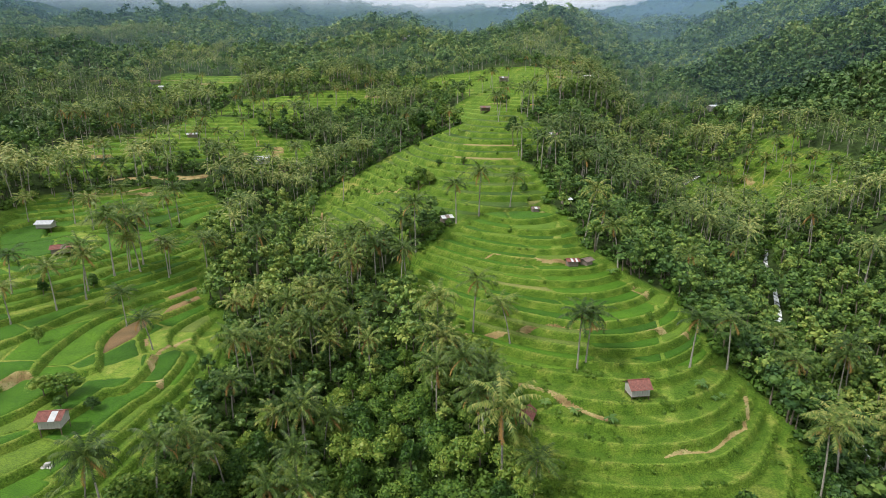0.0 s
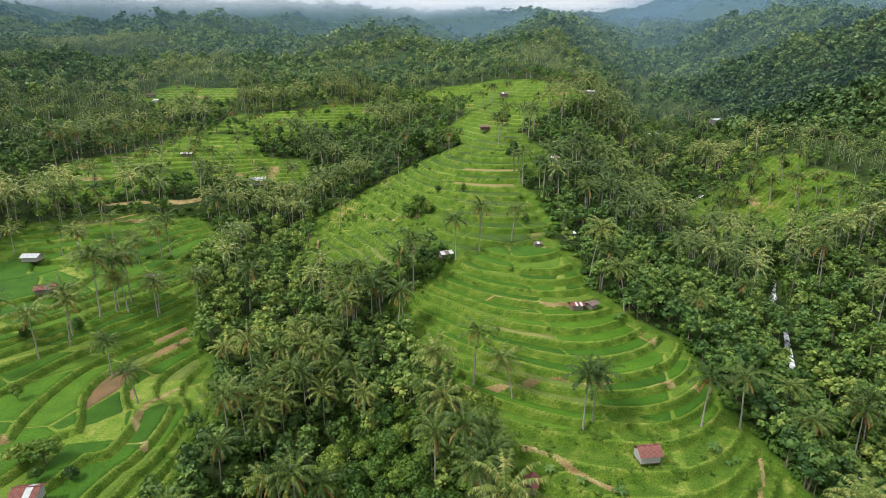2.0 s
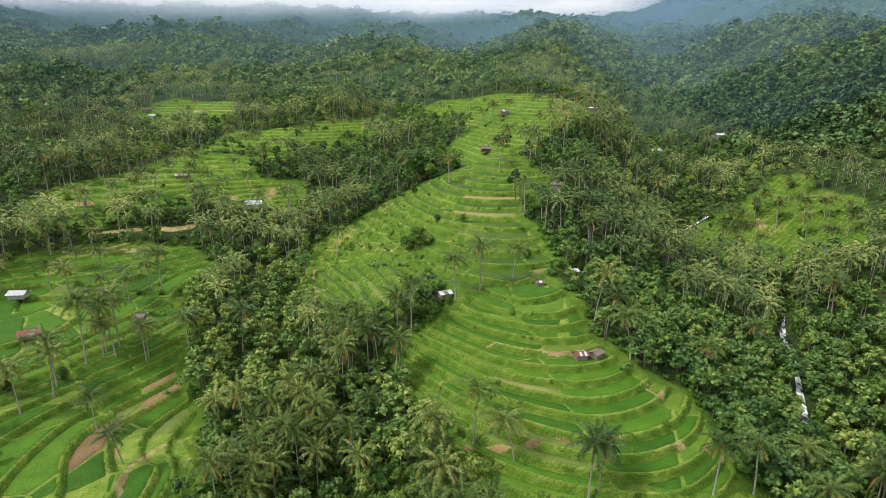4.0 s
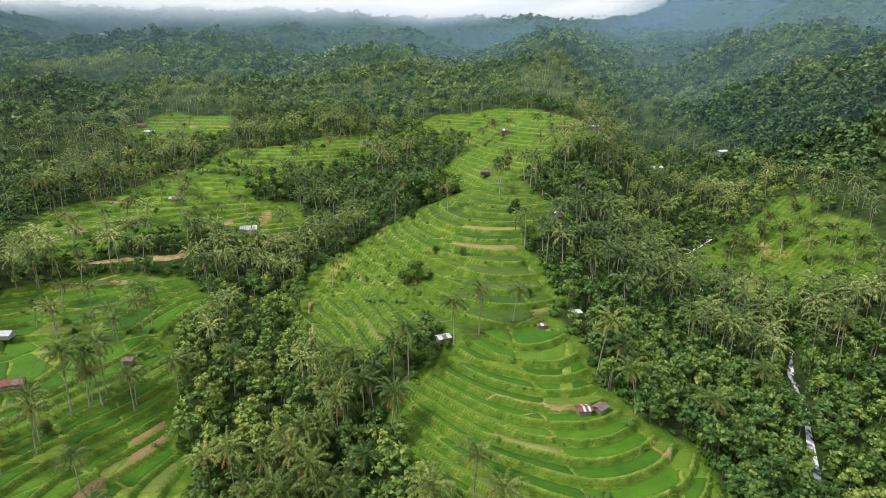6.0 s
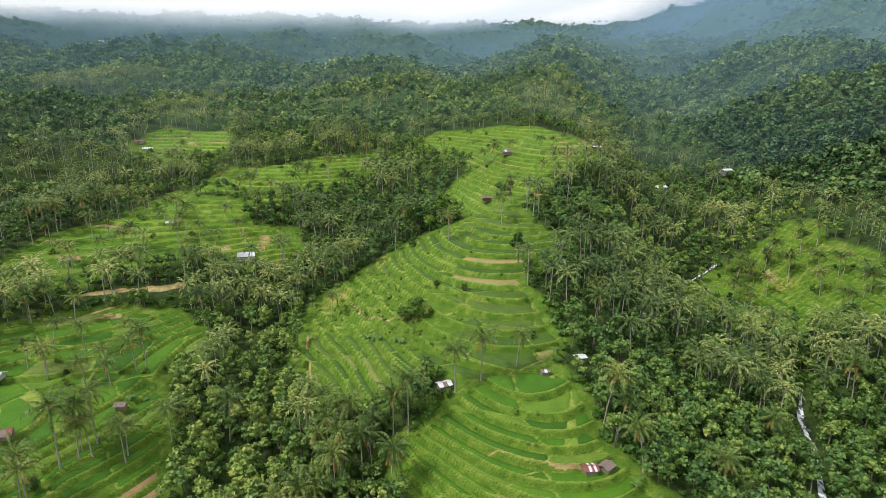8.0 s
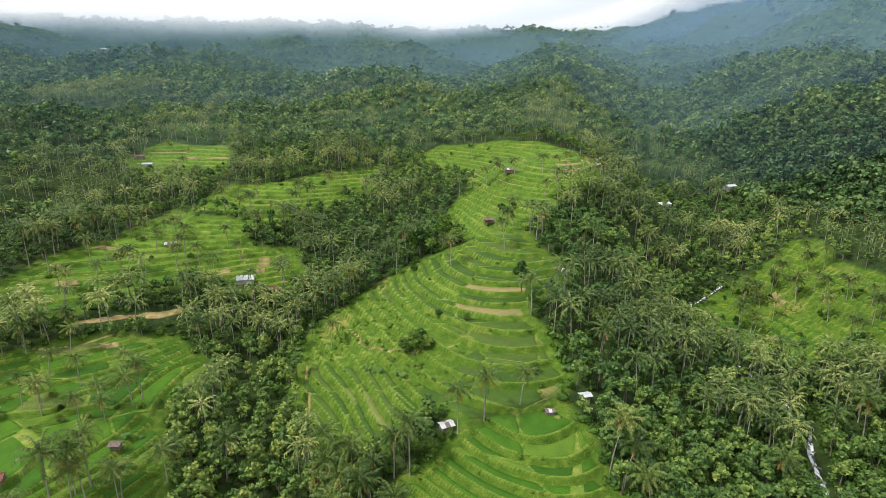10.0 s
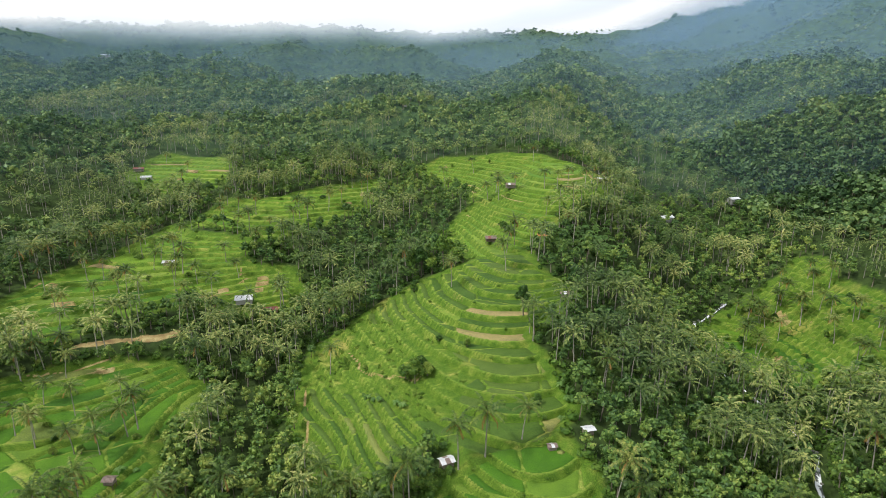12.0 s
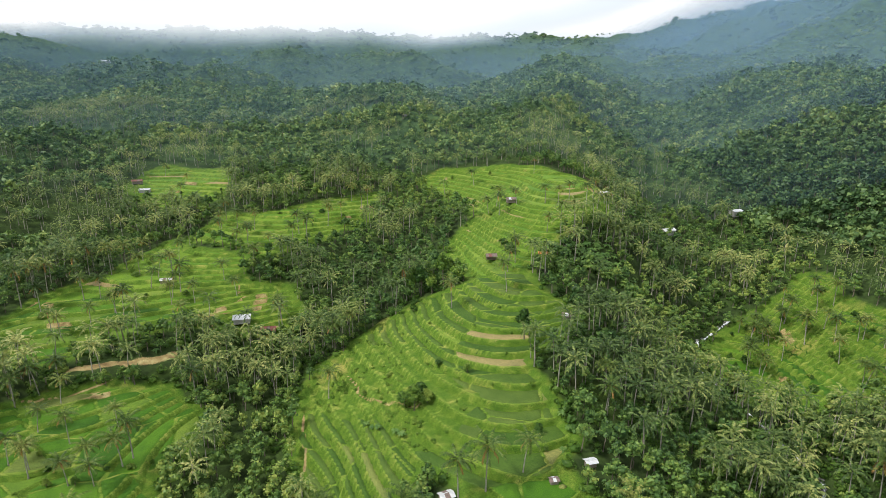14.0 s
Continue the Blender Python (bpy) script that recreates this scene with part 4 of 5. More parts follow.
def spread_copies(kits, x, y, z, scale, seed, mats):
    """Turned and scaled copies of plant arrays, as blocks for stuff()."""
    r = np.random.RandomState(seed)
    pick, turn, tint = r.randint(len(kits), size=len(x)), r.uniform(0, 6.28, len(x)), np.clip(0.66 * r.rand(len(x)) + 0.17 + 0.30 * rough(x, y, 55, 26) + 0.16 * rough(x, y, 140, 29), 0, 1)
    blocks = []
    for k, pieces in enumerate(kits):
        here = np.flatnonzero(pick == k)
        if not len(here):
            continue
        c, s = np.cos(turn[here])[:, None], np.sin(turn[here])[:, None]
        for (v, t), m in zip(pieces, mats):
            big = scale[here][:, None]
            vx = x[here][:, None] + big * (v[:, 0] * c - v[:, 1] * s)
            vy = y[here][:, None] + big * (v[:, 0] * s + v[:, 1] * c)
            vz = z[here][:, None] + big * v[:, 2]
            blocks.append((np.stack([vx, vy, vz], -1).reshape(-1, 3), (t[None] + (np.arange(len(here)) * len(v))[:, None, None]).reshape(-1, 3), m,
                           np.repeat(tint[here], len(v))))
    return blocks


mid_palms, mid_trees, mid_low = np.array(mid_palms), np.array(mid_trees), np.array(mid_low)
r = np.random.RandomState(31)
lod_palm = [palm_parts(r, 10.0, r.uniform(0, 1.2), 17, 8, sides=4, dry=0)[:2] for k in range(6)]
lod_tree = [tree_parts(r, r.uniform(6.5, 10), r.uniform(2.6, 3.9), 5, 125, 0.52, trunk_sides=4, limbs=False, narrow=r.uniform(0.9, 1.3), core_size=0.76, simple=True) for k in range(8)]
stuff("palm_grove", spread_copies(lod_palm, px[mid_palms], py[mid_palms], pz[mid_palms], r.uniform(1.0, 1.4, len(mid_palms)), 32, [mat_palm_bark, mat_palm_stuff]),
      "coconut palms standing among the trees on the valley sides", "palm grove")
stuff("valley_woods", spread_copies(lod_tree, px[mid_trees], py[mid_trees], pz[mid_trees], r.uniform(0.62, 1.08, len(mid_trees)), 33, [mat_bark, mat_leaf_stuff]),
      "dense mixed tropical trees filling the gullies", "woods")
stuff("young_woods", spread_copies(lod_tree, px[mid_low] + 1.6, py[mid_low] - 1.2, pz[mid_low] - 0.8, r.uniform(0.5, 0.85, len(mid_low)), 34, [mat_bark, mat_leaf_stuff]),
      "low trees standing under the coconut palms", "woods")

# Flanks and the slopes behind
bx, by = wood_points(-480, 480, 80, 620, 6.8, 41)
out = (np.abs(bx) > 190) | (by > 440)
bx, by = bx[out], by[out]
bz = land(bx, by) + 0.8 * canopy(bx, by) - 1.5
lod_low = [tree_parts(r, r.uniform(6.5, 9.5), r.uniform(3.7, 4.7), 3, 80, 0.88, trunk_sides=3, limbs=False, narrow=r.uniform(0.9, 1.3), core_size=0, stir=0.5, simple=True) for k in range(8)]
lod_low_palm = [palm_parts(r, 10.0, r.uniform(0, 1.0), 14, 5, sides=3, dry=0)[:2] for k in range(5)]
is_palm = (rough(bx, by, 40, 16) + 0.8 * rough(bx, by, 12, 17) > 0.36) & (by < 600) & ((bx < 200) | (by < 320))
stuff("hillside_palms", spread_copies(lod_low_palm, bx[is_palm], by[is_palm], bz[is_palm], r.uniform(0.8, 1.15, is_palm.sum()), 42, [mat_palm_bark, mat_palm_stuff]),
      "coconut palms rising over the wooded hillsides", "palm grove")
# Eastern hill takes the leaf darkened as if in shade
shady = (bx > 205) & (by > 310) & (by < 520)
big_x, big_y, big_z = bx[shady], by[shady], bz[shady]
stuff("shaded_hill_woods", spread_copies(lod_low, big_x, big_y, big_z, r.uniform(0.9, 1.7, len(big_x)), 44, [mat_bark, mat_shady_leaf]), "tall trees on the steep eastern hill, shade put into their leaf colour", "woods", True)
is_palm |= shady
grow = 0.65 + 0.9 * r.rand((~is_palm).sum()) ** 2
stuff("hillside_woods", spread_copies(lod_low, bx[~is_palm], by[~is_palm], bz[~is_palm], grow, 43, [mat_bark, mat_hill_leaf]),
      "dense green forest covering the hillsides", "woods", True)
for name, low, high, gap, crown, leaf_size, text in (("distant_forest", 600, 880, 9.8, 6.0, 1.3, "distant green forest on the upper slopes"),
                                                     ("upland_forest", 880, 1320, 14.5, 7.0, 1.55, "hazy upland forest below the clouds"),
                                                     ("mountain_forest", 1320, 2100, 24.0, 7.2, 2.0, "far forest on the mountain under low cloud")):
    fx, fy = wood_points(-0.82 * high - 50, 0.82 * high + 50, low, high, gap, 51 + low)
    fz = land(fx, fy) + canopy(fx, fy) - (3.0 if low < 880 else 5.0 if low < 1300 else 6.5)
    lod_far = [tree_parts(r, r.uniform(6.5, 10), crown * r.uniform(0.85, 1.15), 3, 48, leaf_size, trunk_sides=3, limbs=False, narrow=min(1.0, 6.0 / crown), core_size=0, stir=0.45, simple=True) for k in range(6)]
    stuff(name, spread_copies(lod_far, fx, fy, fz, 0.62 + 1.0 * r.rand(len(fx)) ** 2.2, 52 + low, [mat_bark, mat_far_leaf]), text, "forest", True)

# Low growth under the wood's edge
sx, sy = wood_points(-150, 150, 64, 330, 4.2, 57)
low_edge = np.max([inside(sx, sy, o) for o, _ in FIELDS], axis=0)
wx, wy = wood_points(-75, 105, 60, 128, 2.7, 59)
vx, vy = wood_points(60, 140, 126, 220, 3.4, 60)
ok = (low_edge > -14) | ((low_edge > -45) & (sy < 175)) | (to_line(sx, sy, RIVER) < 9)
sx, sy = np.concatenate([sx[ok], wx, vx]), np.concatenate([sy[ok], wy, vy])
bush = [(lambda c: [merge([(ICO_V * [0.8, 0.8, 0.5] + [0, 0, 0.4], ICO_T), (c[0] + [0, 0, 0.4], c[1])])])(leaves_on(r, np.zeros(3), 1.15, 36, 0.30, simple=True)) for k in range(5)]
stuff("undergrowth", spread_copies(bush, sx, sy, land(sx, sy), r.uniform(0.8, 1.9, len(sx)), 58, [mat_bush]), "low bushes and vines under the trees", "undergrowth")

# Shrubs and tall weeds on the pastures and along the terrace banks
r = np.random.RandomState(66)
gx, gy = r.uniform(-150, 80, 26000), 66 + 210 * r.rand(26000)
_, _, gf, _, _, _, gedge, _, _, gtread, _ = land(gx, gy, True)
wild = np.max([inside(gx, gy, o) for o in PASTURES], axis=0) > 0
ok = (gedge > -1) & (((gf > gtread) & (r.rand(26000) < np.where(gx < -50, 0.05, 0.16))) | (wild & (rough(gx, gy, 9, 47) > -0.1) & (r.rand(26000) < 0.42)))
gx, gy = gx[ok], gy[ok]
stuff("bank_shrubs", spread_copies(bush, gx, gy, land(gx, gy) - 0.15, 0.22 + 0.5 * r.rand(len(gx)) ** 2, 67, [mat_scrub]), "low shrubs and tall weeds on the banks and pasture", "shrubs")

# Grass tufts along the terrace banks
r = np.random.RandomState(61)
tx, ty = r.uniform(-120, 75, 150000), 64 + 150 * r.rand(150000) ** 1.3
_, tk, tf, _, _, tgap, tedge, _, _, ttread, trim = land(tx, ty, True)
ok = (tedge > -1) & ((tf > ttread) | (tf < trim * 0.6) | (tgap < 0.25))
tx, ty = tx[ok][:36000], ty[ok][:36000]
tz = land(tx, ty)
tufts = []
for k in range(5):
    v, t = [], []
    for b in range(4):
        a, h = r.uniform(0, 6.28), r.uniform(0.1, 0.26)
        d = np.array([math.cos(a), math.sin(a), 0])
        foot, e = d * 0.12, np.array([-d[1], d[0], 0]) * 0.09
        v += [foot - e, foot + e, foot + d * r.uniform(0.2, 0.5) + [0, 0, h]]
        t.append((3 * b, 3 * b + 1, 3 * b + 2))
    tufts.append([(np.array(v), np.array(t))])
stuff("bank_grass", spread_copies(tufts, tx, ty, tz, r.uniform(0.4, 1.0, len(tx)), 62, [mat_tuft]), "tall grass and weeds on the terrace banks", "grass")

BANANAS = [(54, 100), (56, 101), (52, 102), (-22, 203), (-20, 201), (-24, 206), (-14, 196), (-12, 194), (35, 195), (37, 198), (36, 190), (33, 183), (45, 140), (43, 138),
           (20, 98), (25, 95), (31, 92), (-60, 85), (-88, 176), (-85, 178), (-70, 146), (-20, 130), (-22, 118), (70, 285), (64, 281), (-110, 246), (-103, 250)]
r = np.random.RandomState(63)
grove = np.stack([68 + 9.5 * r.normal(size=120), 291 + 7 * r.normal(size=120)], 1)
banana = np.concatenate([np.array(BANANAS, float), grove])
for (x, y), z in zip(banana, land(banana[:, 0], banana[:, 1])):
    plant(banana_kit, x, y, z, rng.uniform(0.5, 0.9) if y < 270 else rng.uniform(0.85, 1.3), rng.uniform(0, 6.28))

# ---------------------------------------------------------------- river
def river():
    line = [p[:2] for p in RIVER[1:12]]
    pts = np.array(along([(a, b, 0) for a, b in line], 1.2))[:, :2]
    w = np.where(pts[:, 1] < 195, 0.75, 0.6) + 0.4 * rough(pts[:, 1], pts[:, 0], 7, 18)
    way = np.gradient(pts, axis=0)
    way /= np.linalg.norm(way, axis=1)[:, None]
    side = np.stack([-way[:, 1], way[:, 0]], 1)
    v, t = [], []
    cols = np.linspace(-1, 1, 5)
    for c in cols:
        p = pts + side * (w * c)[:, None]
        z = land(pts[:, 0], pts[:, 1]) + 0.45 + 0.12 * rough(p[:, 0], p[:, 1], 0.9, 19)
        v.append(np.stack([p[:, 0], p[:, 1], z], 1))
    n = len(pts)
    v = np.stack(v, 1).reshape(-1, 3)
    i = np.arange(n - 1)[:, None] * 5 + np.arange(4)[None]
    q = np.stack([i, i + 5, i + 6, i + 1], -1).reshape(-1, 4)
    tagged(new("water", tri_mesh("water", v, q, [mat_water], smooth=True)), "narrow river of white water over rocks", "river", kind="structure")
    r = np.random.RandomState(71)
    for k in range(60):
        a = r.randint(20, n - 1)
        s = r.choice([-1, 1]) * r.uniform(0.7, 1.6)
        x, y = pts[a] + side[a] * w[a] * s
        size = r.uniform(0.3, 0.9)
        v = ICO_V * r.uniform(0.7, 1.1, (len(ICO_V), 1)) * size * [1.2, 1, 0.7]
        ob = new("boulder", tri_mesh("boulder", v, ICO_T, [mat_stone], smooth=False))
        ob.matrix_basis = pose(x, y, float(land(x, y)) + 0.25, 0, 0, r.uniform(0, 360))
        tagged(ob, "grey boulder in the river bed", "rock", "boulders along the river")


river()


# ---------------------------------------------------------------- huts
def corrugated(length, width, mat, waves=None):
    """A roof sheet with ridges running down its slope; x along the eaves."""
    n = max(6, int(length / 0.12))
    x = np.linspace(0, length, n + 1)
    z = 0.025 * np.where(np.arange(n + 1) % 2, 1, -1)
    v = np.concatenate([np.stack([x, np.full(n + 1, y), z + up], 1) for up in (0, -0.03) for y in (0, width)])
    i = np.arange(n)
    m = n + 1
    top, low = np.stack([i, i + 1, i + 1 + m, i + m], 1), np.stack([i + 2 * m, i + 3 * m, i + 1 + 3 * m, i + 1 + 2 * m], 1)
    return tri_mesh("roof_sheet", v, np.concatenate([top, low]), [mat])


def hut(x, y, turn, length, width, wall, pitch, sheets, wall_mat, label, raised=0.5, open_front=False, over=0.45, lift=0.0):
    root = new("field_hut")
    tagged(root, label, "hut", "huts among the fields")
    z = float(np.max(land(np.array([x - 1.5, x + 1.5, x]), np.array([y, y, y - 1.5])))) + lift
    root.matrix_basis = pose(x, y, z, 0, 0, turn)
    bm = bmesh.new()
    box_bm(bm, length, width, 0.14, (0, 0, raised))
    part("deck", bm_mesh("deck", bm, mat_wood), root)
    bm = bmesh.new()
    box_bm(bm, 0.14, 0.14, wall + raised + 1.2, (0, 0, (wall + raised - 1.2) / 2))
    post = bm_mesh("post", bm, mat_wood)
    for a in (-1, 1):
        for b in (-1, 1):
            part("post", post, root, m=pose(a * (length / 2 - 0.1), b * (width / 2 - 0.1), 0))
    for side, (l, ox, oy, rz) in enumerate(((length, 0, -width / 2, 0), (length, 0, width / 2, 0), (width, -length / 2, 0, 90), (width, length / 2, 0, 90))):
        if open_front and side == 0:
            continue
        n = max(4, int(l / 0.5))
        panel = new("wall_panel")
        panel.parent = root
        panel.matrix_local = pose(ox, oy, raised + 0.08, 0, 0, rz)
        bm = bmesh.new()
        box_bm(bm, l / n - 0.02, 0.05, wall - 0.08, (0, 0, (wall - 0.08) / 2), None, 0.008)
        board = bm_mesh("board", bm, wall_mat)
        for k in range(n):
            part("board", board, panel, m=pose(-l / 2 + (k + 0.5) * l / n, 0.012 * (k % 2), 0.02 * ((k * 7) % 3)))
    high = (width / 2 + over) * math.tan(radians(pitch))
    slope = (width / 2 + over) / math.cos(radians(pitch))
    span = length + 2 * over
    roof = new("roof")
    roof.parent = root
    roof.matrix_local = pose(0, 0, raised + wall - over * math.tan(radians(pitch)) + 0.06)
    n = len(sheets)
    made = {}
    for k in range(n):
        key = sheets[k].name
        if key not in made:
            made[key] = corrugated(span / n + 0.04, slope, sheets[k])
        part("roof_sheet", made[key], roof, m=pose(-span / 2 + k * span / n, -width / 2 - over, 0.012 * (k % 2), pitch))
        part("roof_sheet", made[key], roof, m=pose(-span / 2 + (k + 1) * span / n, width / 2 + over, 0.012 * (k % 2), pitch, 0, 180))
    bm = bmesh.new()
    box_bm(bm, span, 0.22, 0.06, (0, 0, high + 0.05))
    part("ridge_cap", bm_mesh("ridge_cap", bm, sheets[0]), roof)
    for s in (-1, 1):
        bm = bmesh.new()
        v = [bm.verts.new(c) for c in ((s * length / 2, -width / 2, 0), (s * length / 2, width / 2, 0), (s * length / 2, 0, (width / 2) * math.tan(radians(pitch))))]
        bm.faces.new(v)
        bmesh.ops.solidify(bm, geom=bm.faces[:], thickness=0.05)
        part("gable", bm_mesh("gable", bm, wall_mat), root, m=pose(0, 0, raised + wall))
    return root


R, W, B = mat_red_sheet, mat_white_sheet, mat_brown_sheet
hut(38, 99, 8, 3.7, 3.0, 1.8, 36, [R, R, R, R], mat_pale_plank, "field hut with a rusty red roof and pale plank walls", 0.8, over=0.4)
hut(-68, 87, 6, 3.6, 3.0, 1.9, 26, [R, R, W, R], mat_pale_plank, "field hut with a rust-red metal roof and white front", 0.5)
hut(-131, 182, 5, 4.6, 3.4, 1.6, 22, [W, W, W, W], mat_pale_plank, "farm shed with a white metal roof and pale walls", 0.4)
hut(-107, 153, 20, 4.5, 3.2, 1.5, 22, [R, R, B, R], mat_plank, "low shed with a patched rusty roof", 0.2)
hut(33.5, 140.5, 5, 2.6, 2.2, 1.5, 18, [R, R, W, R, W, R], mat_plank, "small hut with a red and white striped roof", 0.3)
hut(37.5, 141.5, 40, 2.4, 2.0, 1.4, 18, [B, B, B], mat_plank, "small brown hut with a weathered roof at the terrace edge", 0.2)
hut(1, 168.5, 25, 3.0, 2.4, 1.6, 20, [W, B, W], mat_plank, "small hut with a pale patched metal roof under trees", 0.3)
hut(39, 177, 15, 2.5, 1.9, 1.5, 16, [W, W, W], mat_plank, "hut with a white metal roof among trees", 0.3)
hut(-87, 275, 14, 6.6, 4.6, 2.4, 26, [W, W, W, W, W], mat_pale_plank, "long farm building with a bright white roof and pale walls", 0.2)
hut(-75, 272, 10, 5.5, 4.2, 2.0, 24, [R, R, B, R, R], mat_plank, "farm building with a dull red roof", 0.2)
hut(46, 243, -15, 4.0, 2.8, 1.6, 20, [B, W, B, B], mat_plank, "brown field hut with a patched roof at the wood's edge", 0.2)
hut(21, 291, 5, 4.2, 3.2, 1.6, 22, [B, R, B, B], mat_wood, "weathered brown field hut with a low roof", 0.3)
hut(36, 352, 5, 4.4, 3.2, 2.0, 24, [B, W, B, B], mat_plank, "field hut with a grey patched roof under palms", 0.3)
hut(90, 367, 0, 5.0, 3.4, 1.8, 16, [W, W, W], mat_plank, "white-roofed hut at the end of the terraces", 0.3)
hut(-129, 297, 15, 4.6, 3.2, 1.7, 18, [W, B, W, W], mat_plank, "pale-roofed hut among the western terraces", 0.2)
hut(16, 95, 70, 3.0, 2.2, 1.6, 34, [R, R, R], mat_plank, "small hut with a steep rust-red roof behind palms", 0.3)
hut(-88, 171, 0, 2.4, 2.0, 1.4, 20, [B, B], mat_plank, "tiny grey-roofed shelter beside palms", 0.3)
hut(-196, 414, 10, 6.0, 4.0, 2.0, 18, [W, W, W, W], mat_pale_plank, "house with a pale metal roof at the forest edge", 0.2)
hut(-208, 428, 20, 6.0, 4.0, 2.0, 18, [R, R, B, R], mat_plank, "house with a rusty roof above the high terraces", 0.2)

hut(28.5, 172, 10, 2.0, 1.6, 1.2, 22, [B, W, B], mat_plank, "tiny shelter with a pale patched roof at the terrace head", 0.2, over=0.3)
hut(62, 150.5, -20, 2.2, 1.6, 1.3, 26, [W, W, W], mat_pale_plank, "small white-roofed shelter among palms above the river", 0.3, over=0.3, lift=1.0)


def heap(name, x, y, radius, height, mat, label, category):
    """A low rounded pile with a broken outline."""
    v = ICO_V.copy()
    v[:, 2] = np.maximum(v[:, 2], -0.3)
    v = v * np.random.RandomState(81).uniform(0.8, 1.1, (len(v), 1)) * [radius, radius * 0.8, height]
    ob = new(name, tri_mesh(name, v, ICO_T, [mat], smooth=True))
    ob.matrix_basis = pose(x, y, float(land(np.array([x]), np.array([y]))[0]) + 0.2 * height)
    tagged(ob, label, category)


heap("straw_heap", 30.5, 170.5, 1.3, 0.7, mat_stubble, "heap of dry straw beside the small shelter", "straw heap")


def sack_stack(x, y):
    """Pale filled sacks laid in two courses on the bund."""
    z = float(land(np.array([x]), np.array([y]))[0])
    bm = bmesh.new()
    box_bm(bm, 0.95, 0.55, 0.34, (0, 0, 0), None, 0.12)
    me = bm_mesh("sack", bm, mat_pale_plank, True)
    for k, (dx, dy, dz) in enumerate(((-0.55, 0, 0), (0.5, 0.05, 0), (-0.5, 0.65, 0), (0.55, 0.6, 0), (-0.1, 0.3, 0.33), (0.15, 0.3, 0.66))):
        ob = new("sack", me)
        ob.matrix_basis = pose(x + dx, y + dy, z + 0.2 + dz, 0, 0, 9 * k - 20)
        tagged(ob, "pale filled sack stacked on the field bund", "sack", "sacks on the bund")


sack_stack(-64.7, 79.0)

# earth floor for drying, by the upper path
bm = bmesh.new()
box_bm(bm, 6.5, 4.0, 0.5, (0, 0, 0), None, 0.08)
drying = new("drying_floor", bm_mesh("drying_floor", bm, mat_tarp))
drying.matrix_basis = pose(45, 290, float(np.max(land(np.array([43.0, 45, 47]), np.array([290.0, 290, 289])))) - 0.05, 0, 0, -8)
tagged(drying, "bare orange earth floor beside the upper terraces", "drying floor")

# houses in the far woods
for x, y, long, label in ((-600, 1095, 15, "distant white-roofed house in the forest"), (-34, 560, 5.0, "distant pale roof among hillside trees"), (139, 392, 8, "pale-roofed house in the gully woods"),
                          (190, 412, 7, "small pale roof under the eastern hill"), (150, 690, 8, "distant pale roof below the forest ridge"), (-330, 1000, 9, "distant pale roof in the forest")):
    hut(x, y, 20, long, long * 0.6, 3.0 + long * 0.1, 20, [W, W, W], mat_pale_plank, label, 0.3, lift=7.0 if y > 560 else 3.0 if y > 500 else 2.0)


# ---------------------------------------------------------------- cloud on the far ridge
def cloud_material():
    m, n, l, p = shader("low_cloud")
    n.remove(p)
    c = n.new("ShaderNodeTexCoord")
    sep = n.new("ShaderNodeSeparateXYZ")
    l.new(c.outputs["UV"], sep.inputs[0])
    t = grain(n, l, 0.0042, 6, stretch=(1, 1, 2.5))
    add = n.new("ShaderNodeMath")
    add.operation = "MULTIPLY_ADD"
    l.new(t.outputs[0], add.inputs[0])
    add.inputs[1].default_value = 0.24
    l.new(sep.outputs["Y"], add.inputs[2])
    fade = n.new("ShaderNodeMapRange")
    fade.interpolation_type = "SMOOTHSTEP"
    for slot, v in zip((1, 2, 3, 4), (0.72, 0.98, 0.0, 0.75)):
        fade.inputs[slot].default_value = v
    l.new(sep.outputs["X"], fade.inputs[0])
    less = n.new("ShaderNodeMath")
    less.operation = "SUBTRACT"
    l.new(add.outputs[0], less.inputs[0]), l.new(fade.outputs[0], less.inputs[1])
    r = ramp(n, [(0.21, (0, 0, 0)), (0.35, (0.5, 0.5, 0.5)), (0.54, (1, 1, 1))])
    l.new(less.outputs[0], r.inputs[0])
    # Cloud glows by itself; haze beneath it is painted blue where it thins
    e, tr, mix = n.new("ShaderNodeEmission"), n.new("ShaderNodeBsdfTransparent"), n.new("ShaderNodeMixShader")
    hue = ramp(n, [(0.05, (0.30, 0.42, 0.58)), (0.5, (0.60, 0.70, 0.82)), (0.9, (0.80, 0.825, 0.85))])
    l.new(r.outputs[0], hue.inputs[0]), l.new(hue.outputs[0], e.inputs[0])
    e.inputs[1].default_value = 1.0
    l.new(r.outputs[0], mix.inputs[0]), l.new(tr.outputs[0], mix.inputs[1]), l.new(e.outputs[0], mix.inputs[2])
    l.new(mix.outputs[0], n["Material Output"].inputs[0])
    return m


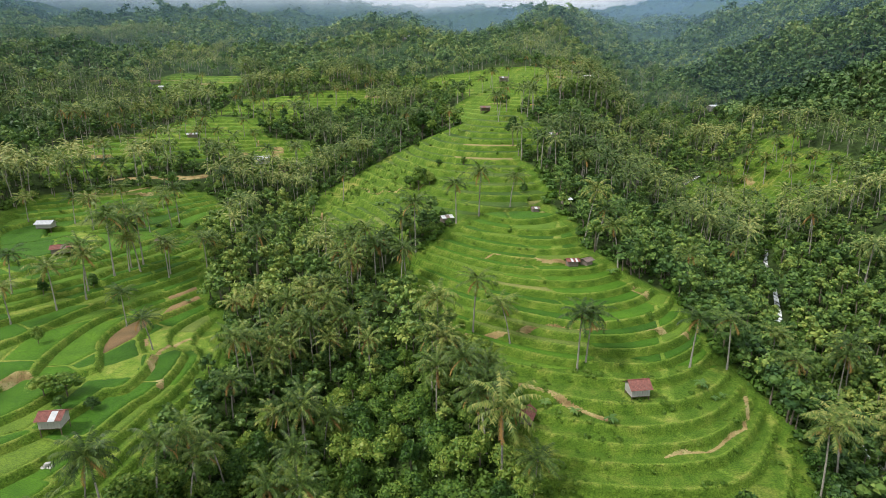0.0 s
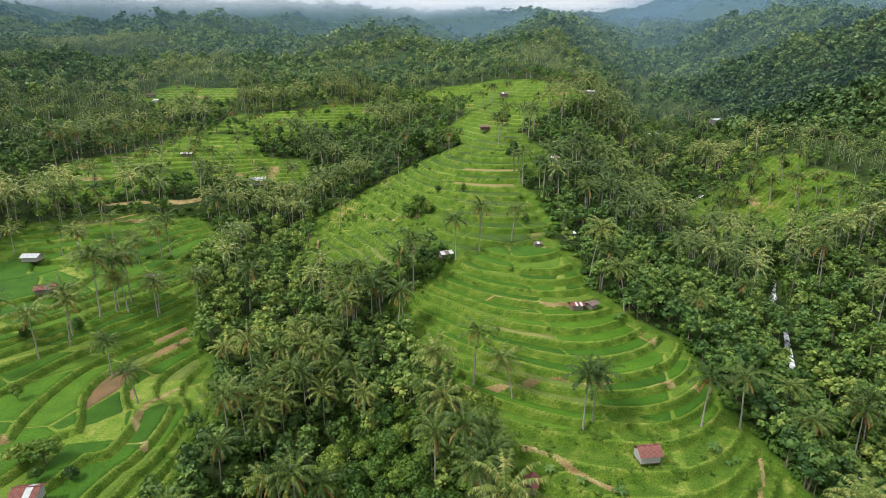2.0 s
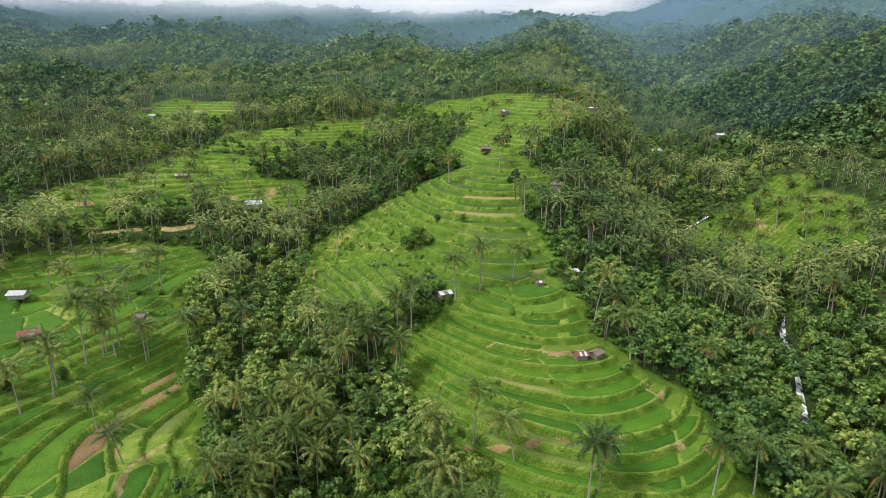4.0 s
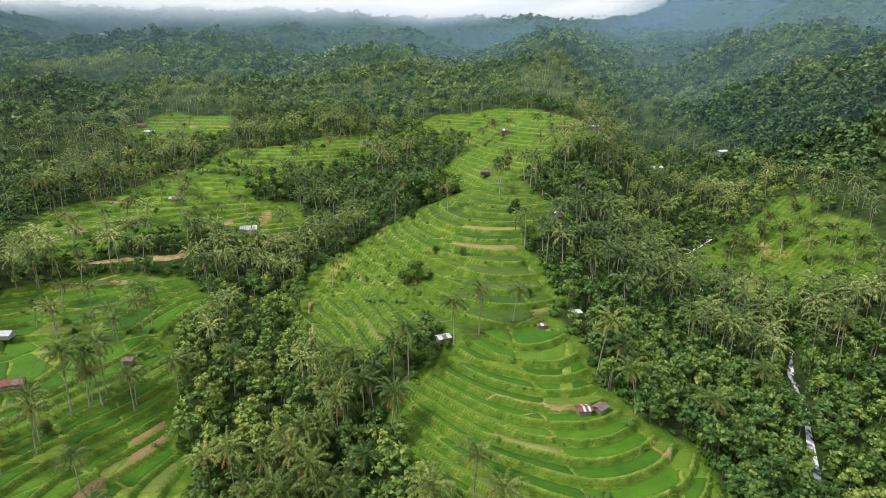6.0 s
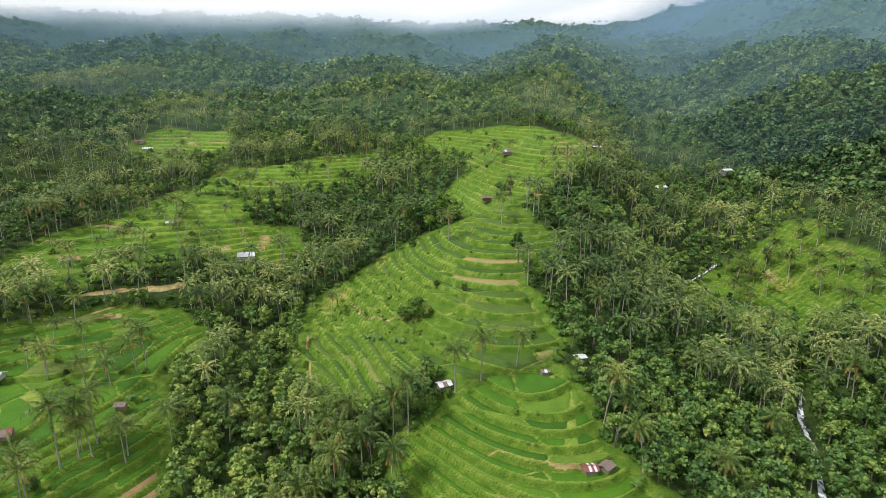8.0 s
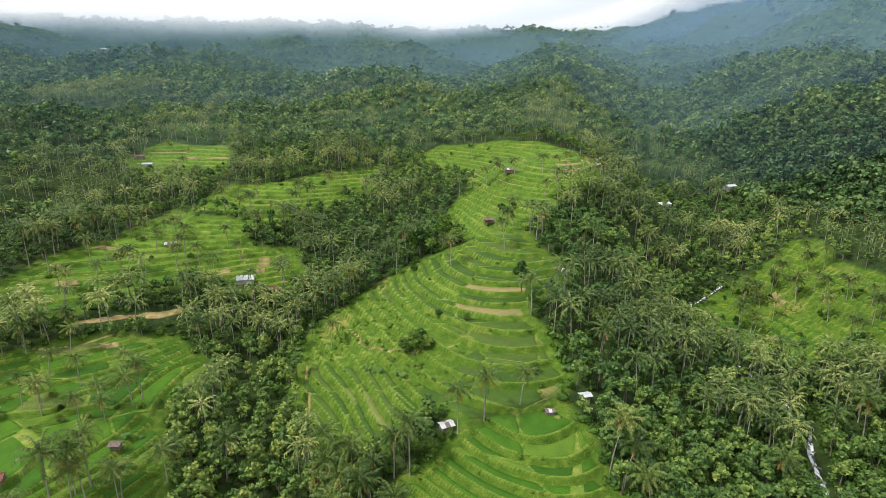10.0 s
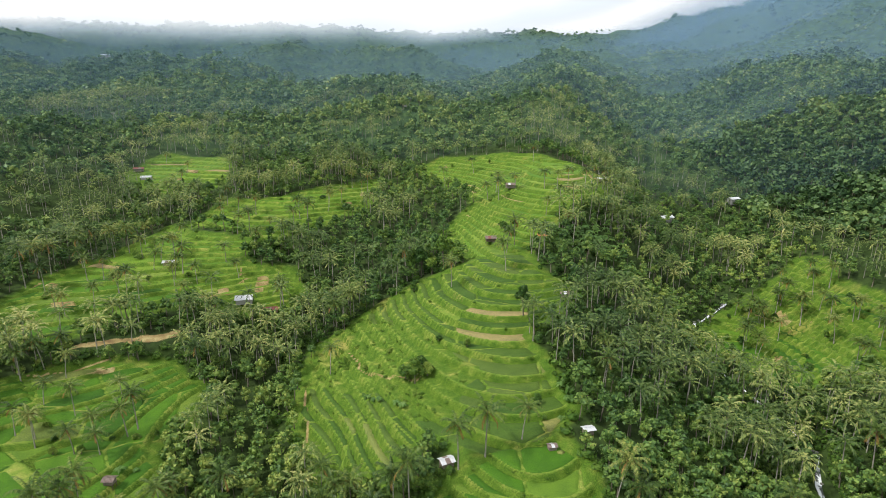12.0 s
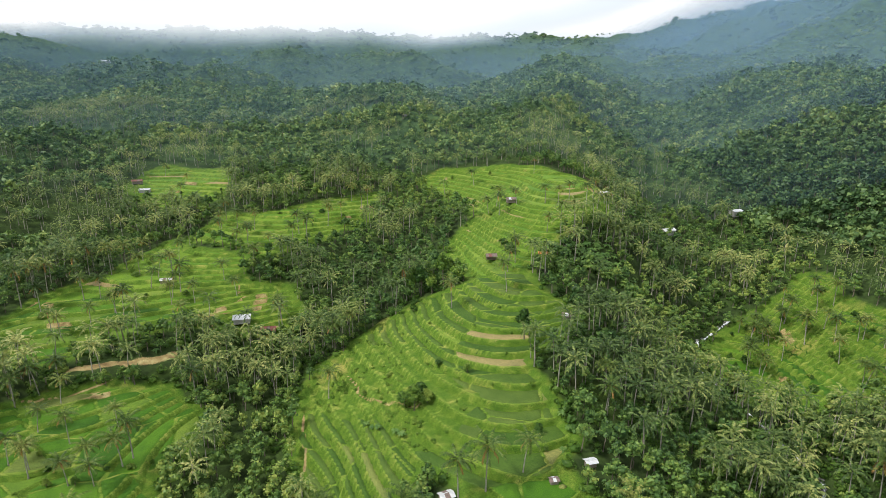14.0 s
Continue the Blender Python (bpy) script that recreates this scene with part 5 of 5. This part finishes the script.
def cloud_bank(y, z0, z1, bow, x0, x1, mat):
    """A sheet of cloud hanging along the mountain, its lower edge melting away."""
    n, rows = 40, 6
    v, uv = [], []
    for j in range(rows + 1):
        for i in range(n + 1):
            x = x0 + (x1 - x0) * i / n
            v.append((x, y + bow * math.cos(x / 600), z0 + (z1 - z0) * j / rows))
    i = np.arange(n)[None] + (n + 1) * np.arange(rows)[:, None]
    q = np.stack([i, i + 1, i + n + 2, i + n + 1], -1).reshape(-1, 4)
    me = tri_mesh("cloud_bank", v, q, [mat], smooth=True)
    layer = me.uv_layers.new(name="UVMap")
    co = np.array(v)[q.ravel()]
    layer.data.foreach_set("uv", np.stack([(co[:, 0] - x0) / (x1 - x0), (co[:, 2] - z0) / (z1 - z0)], 1).astype(np.float32).ravel())
    ob = tagged(new("backdrop", me), "low white cloud hanging on the mountain ridge", "cloud", kind="structure")
    ob.visible_shadow = False
    return ob


mat_cloud = cloud_material()
cloud_bank(1480, 205, 430, 60, -2400, 900, mat_cloud)
cloud_bank(2450, 260, 560, 80, -3200, 2400, mat_cloud)


def haze_material():
    """Haze put into blue diffuse sheets, lit by the sky, mostly seen through."""
    m, n, l, p = shader("haze_sheet")
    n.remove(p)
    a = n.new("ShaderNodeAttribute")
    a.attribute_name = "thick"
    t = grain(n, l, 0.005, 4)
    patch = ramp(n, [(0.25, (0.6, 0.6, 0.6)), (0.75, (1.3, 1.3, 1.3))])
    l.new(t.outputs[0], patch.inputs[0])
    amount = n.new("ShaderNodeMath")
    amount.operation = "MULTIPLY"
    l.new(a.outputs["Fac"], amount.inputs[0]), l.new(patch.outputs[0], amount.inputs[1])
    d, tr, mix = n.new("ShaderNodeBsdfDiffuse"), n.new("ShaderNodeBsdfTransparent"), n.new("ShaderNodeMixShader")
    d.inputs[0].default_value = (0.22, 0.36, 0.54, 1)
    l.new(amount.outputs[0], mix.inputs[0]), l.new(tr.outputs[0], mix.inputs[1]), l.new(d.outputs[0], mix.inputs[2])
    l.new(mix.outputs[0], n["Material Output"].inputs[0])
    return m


def haze_veil(radius, thick, mat):
    """Added haze sheet round the head of the valley, thinning out below the ridge."""
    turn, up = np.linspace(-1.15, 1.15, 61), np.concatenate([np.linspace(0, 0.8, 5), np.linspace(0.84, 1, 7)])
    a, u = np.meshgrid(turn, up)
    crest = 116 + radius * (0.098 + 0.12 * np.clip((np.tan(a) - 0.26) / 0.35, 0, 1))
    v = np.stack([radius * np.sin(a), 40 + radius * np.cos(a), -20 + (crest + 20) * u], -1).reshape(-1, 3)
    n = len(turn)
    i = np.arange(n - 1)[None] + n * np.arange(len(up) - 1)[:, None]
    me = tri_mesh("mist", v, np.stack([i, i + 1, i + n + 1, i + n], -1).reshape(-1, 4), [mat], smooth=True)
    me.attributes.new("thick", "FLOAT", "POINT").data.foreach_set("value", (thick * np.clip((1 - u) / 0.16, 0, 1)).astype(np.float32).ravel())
    ob = tagged(new("backdrop", me), "see-through blue sheet standing in for distance haze", "mist", kind="structure")
    ob.visible_shadow = False


mat_haze = haze_material()
# Stacked sheets get denser with distance, imitating aerial haze
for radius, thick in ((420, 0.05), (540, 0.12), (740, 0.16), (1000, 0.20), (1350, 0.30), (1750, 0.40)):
    haze_veil(radius, thick, mat_haze)
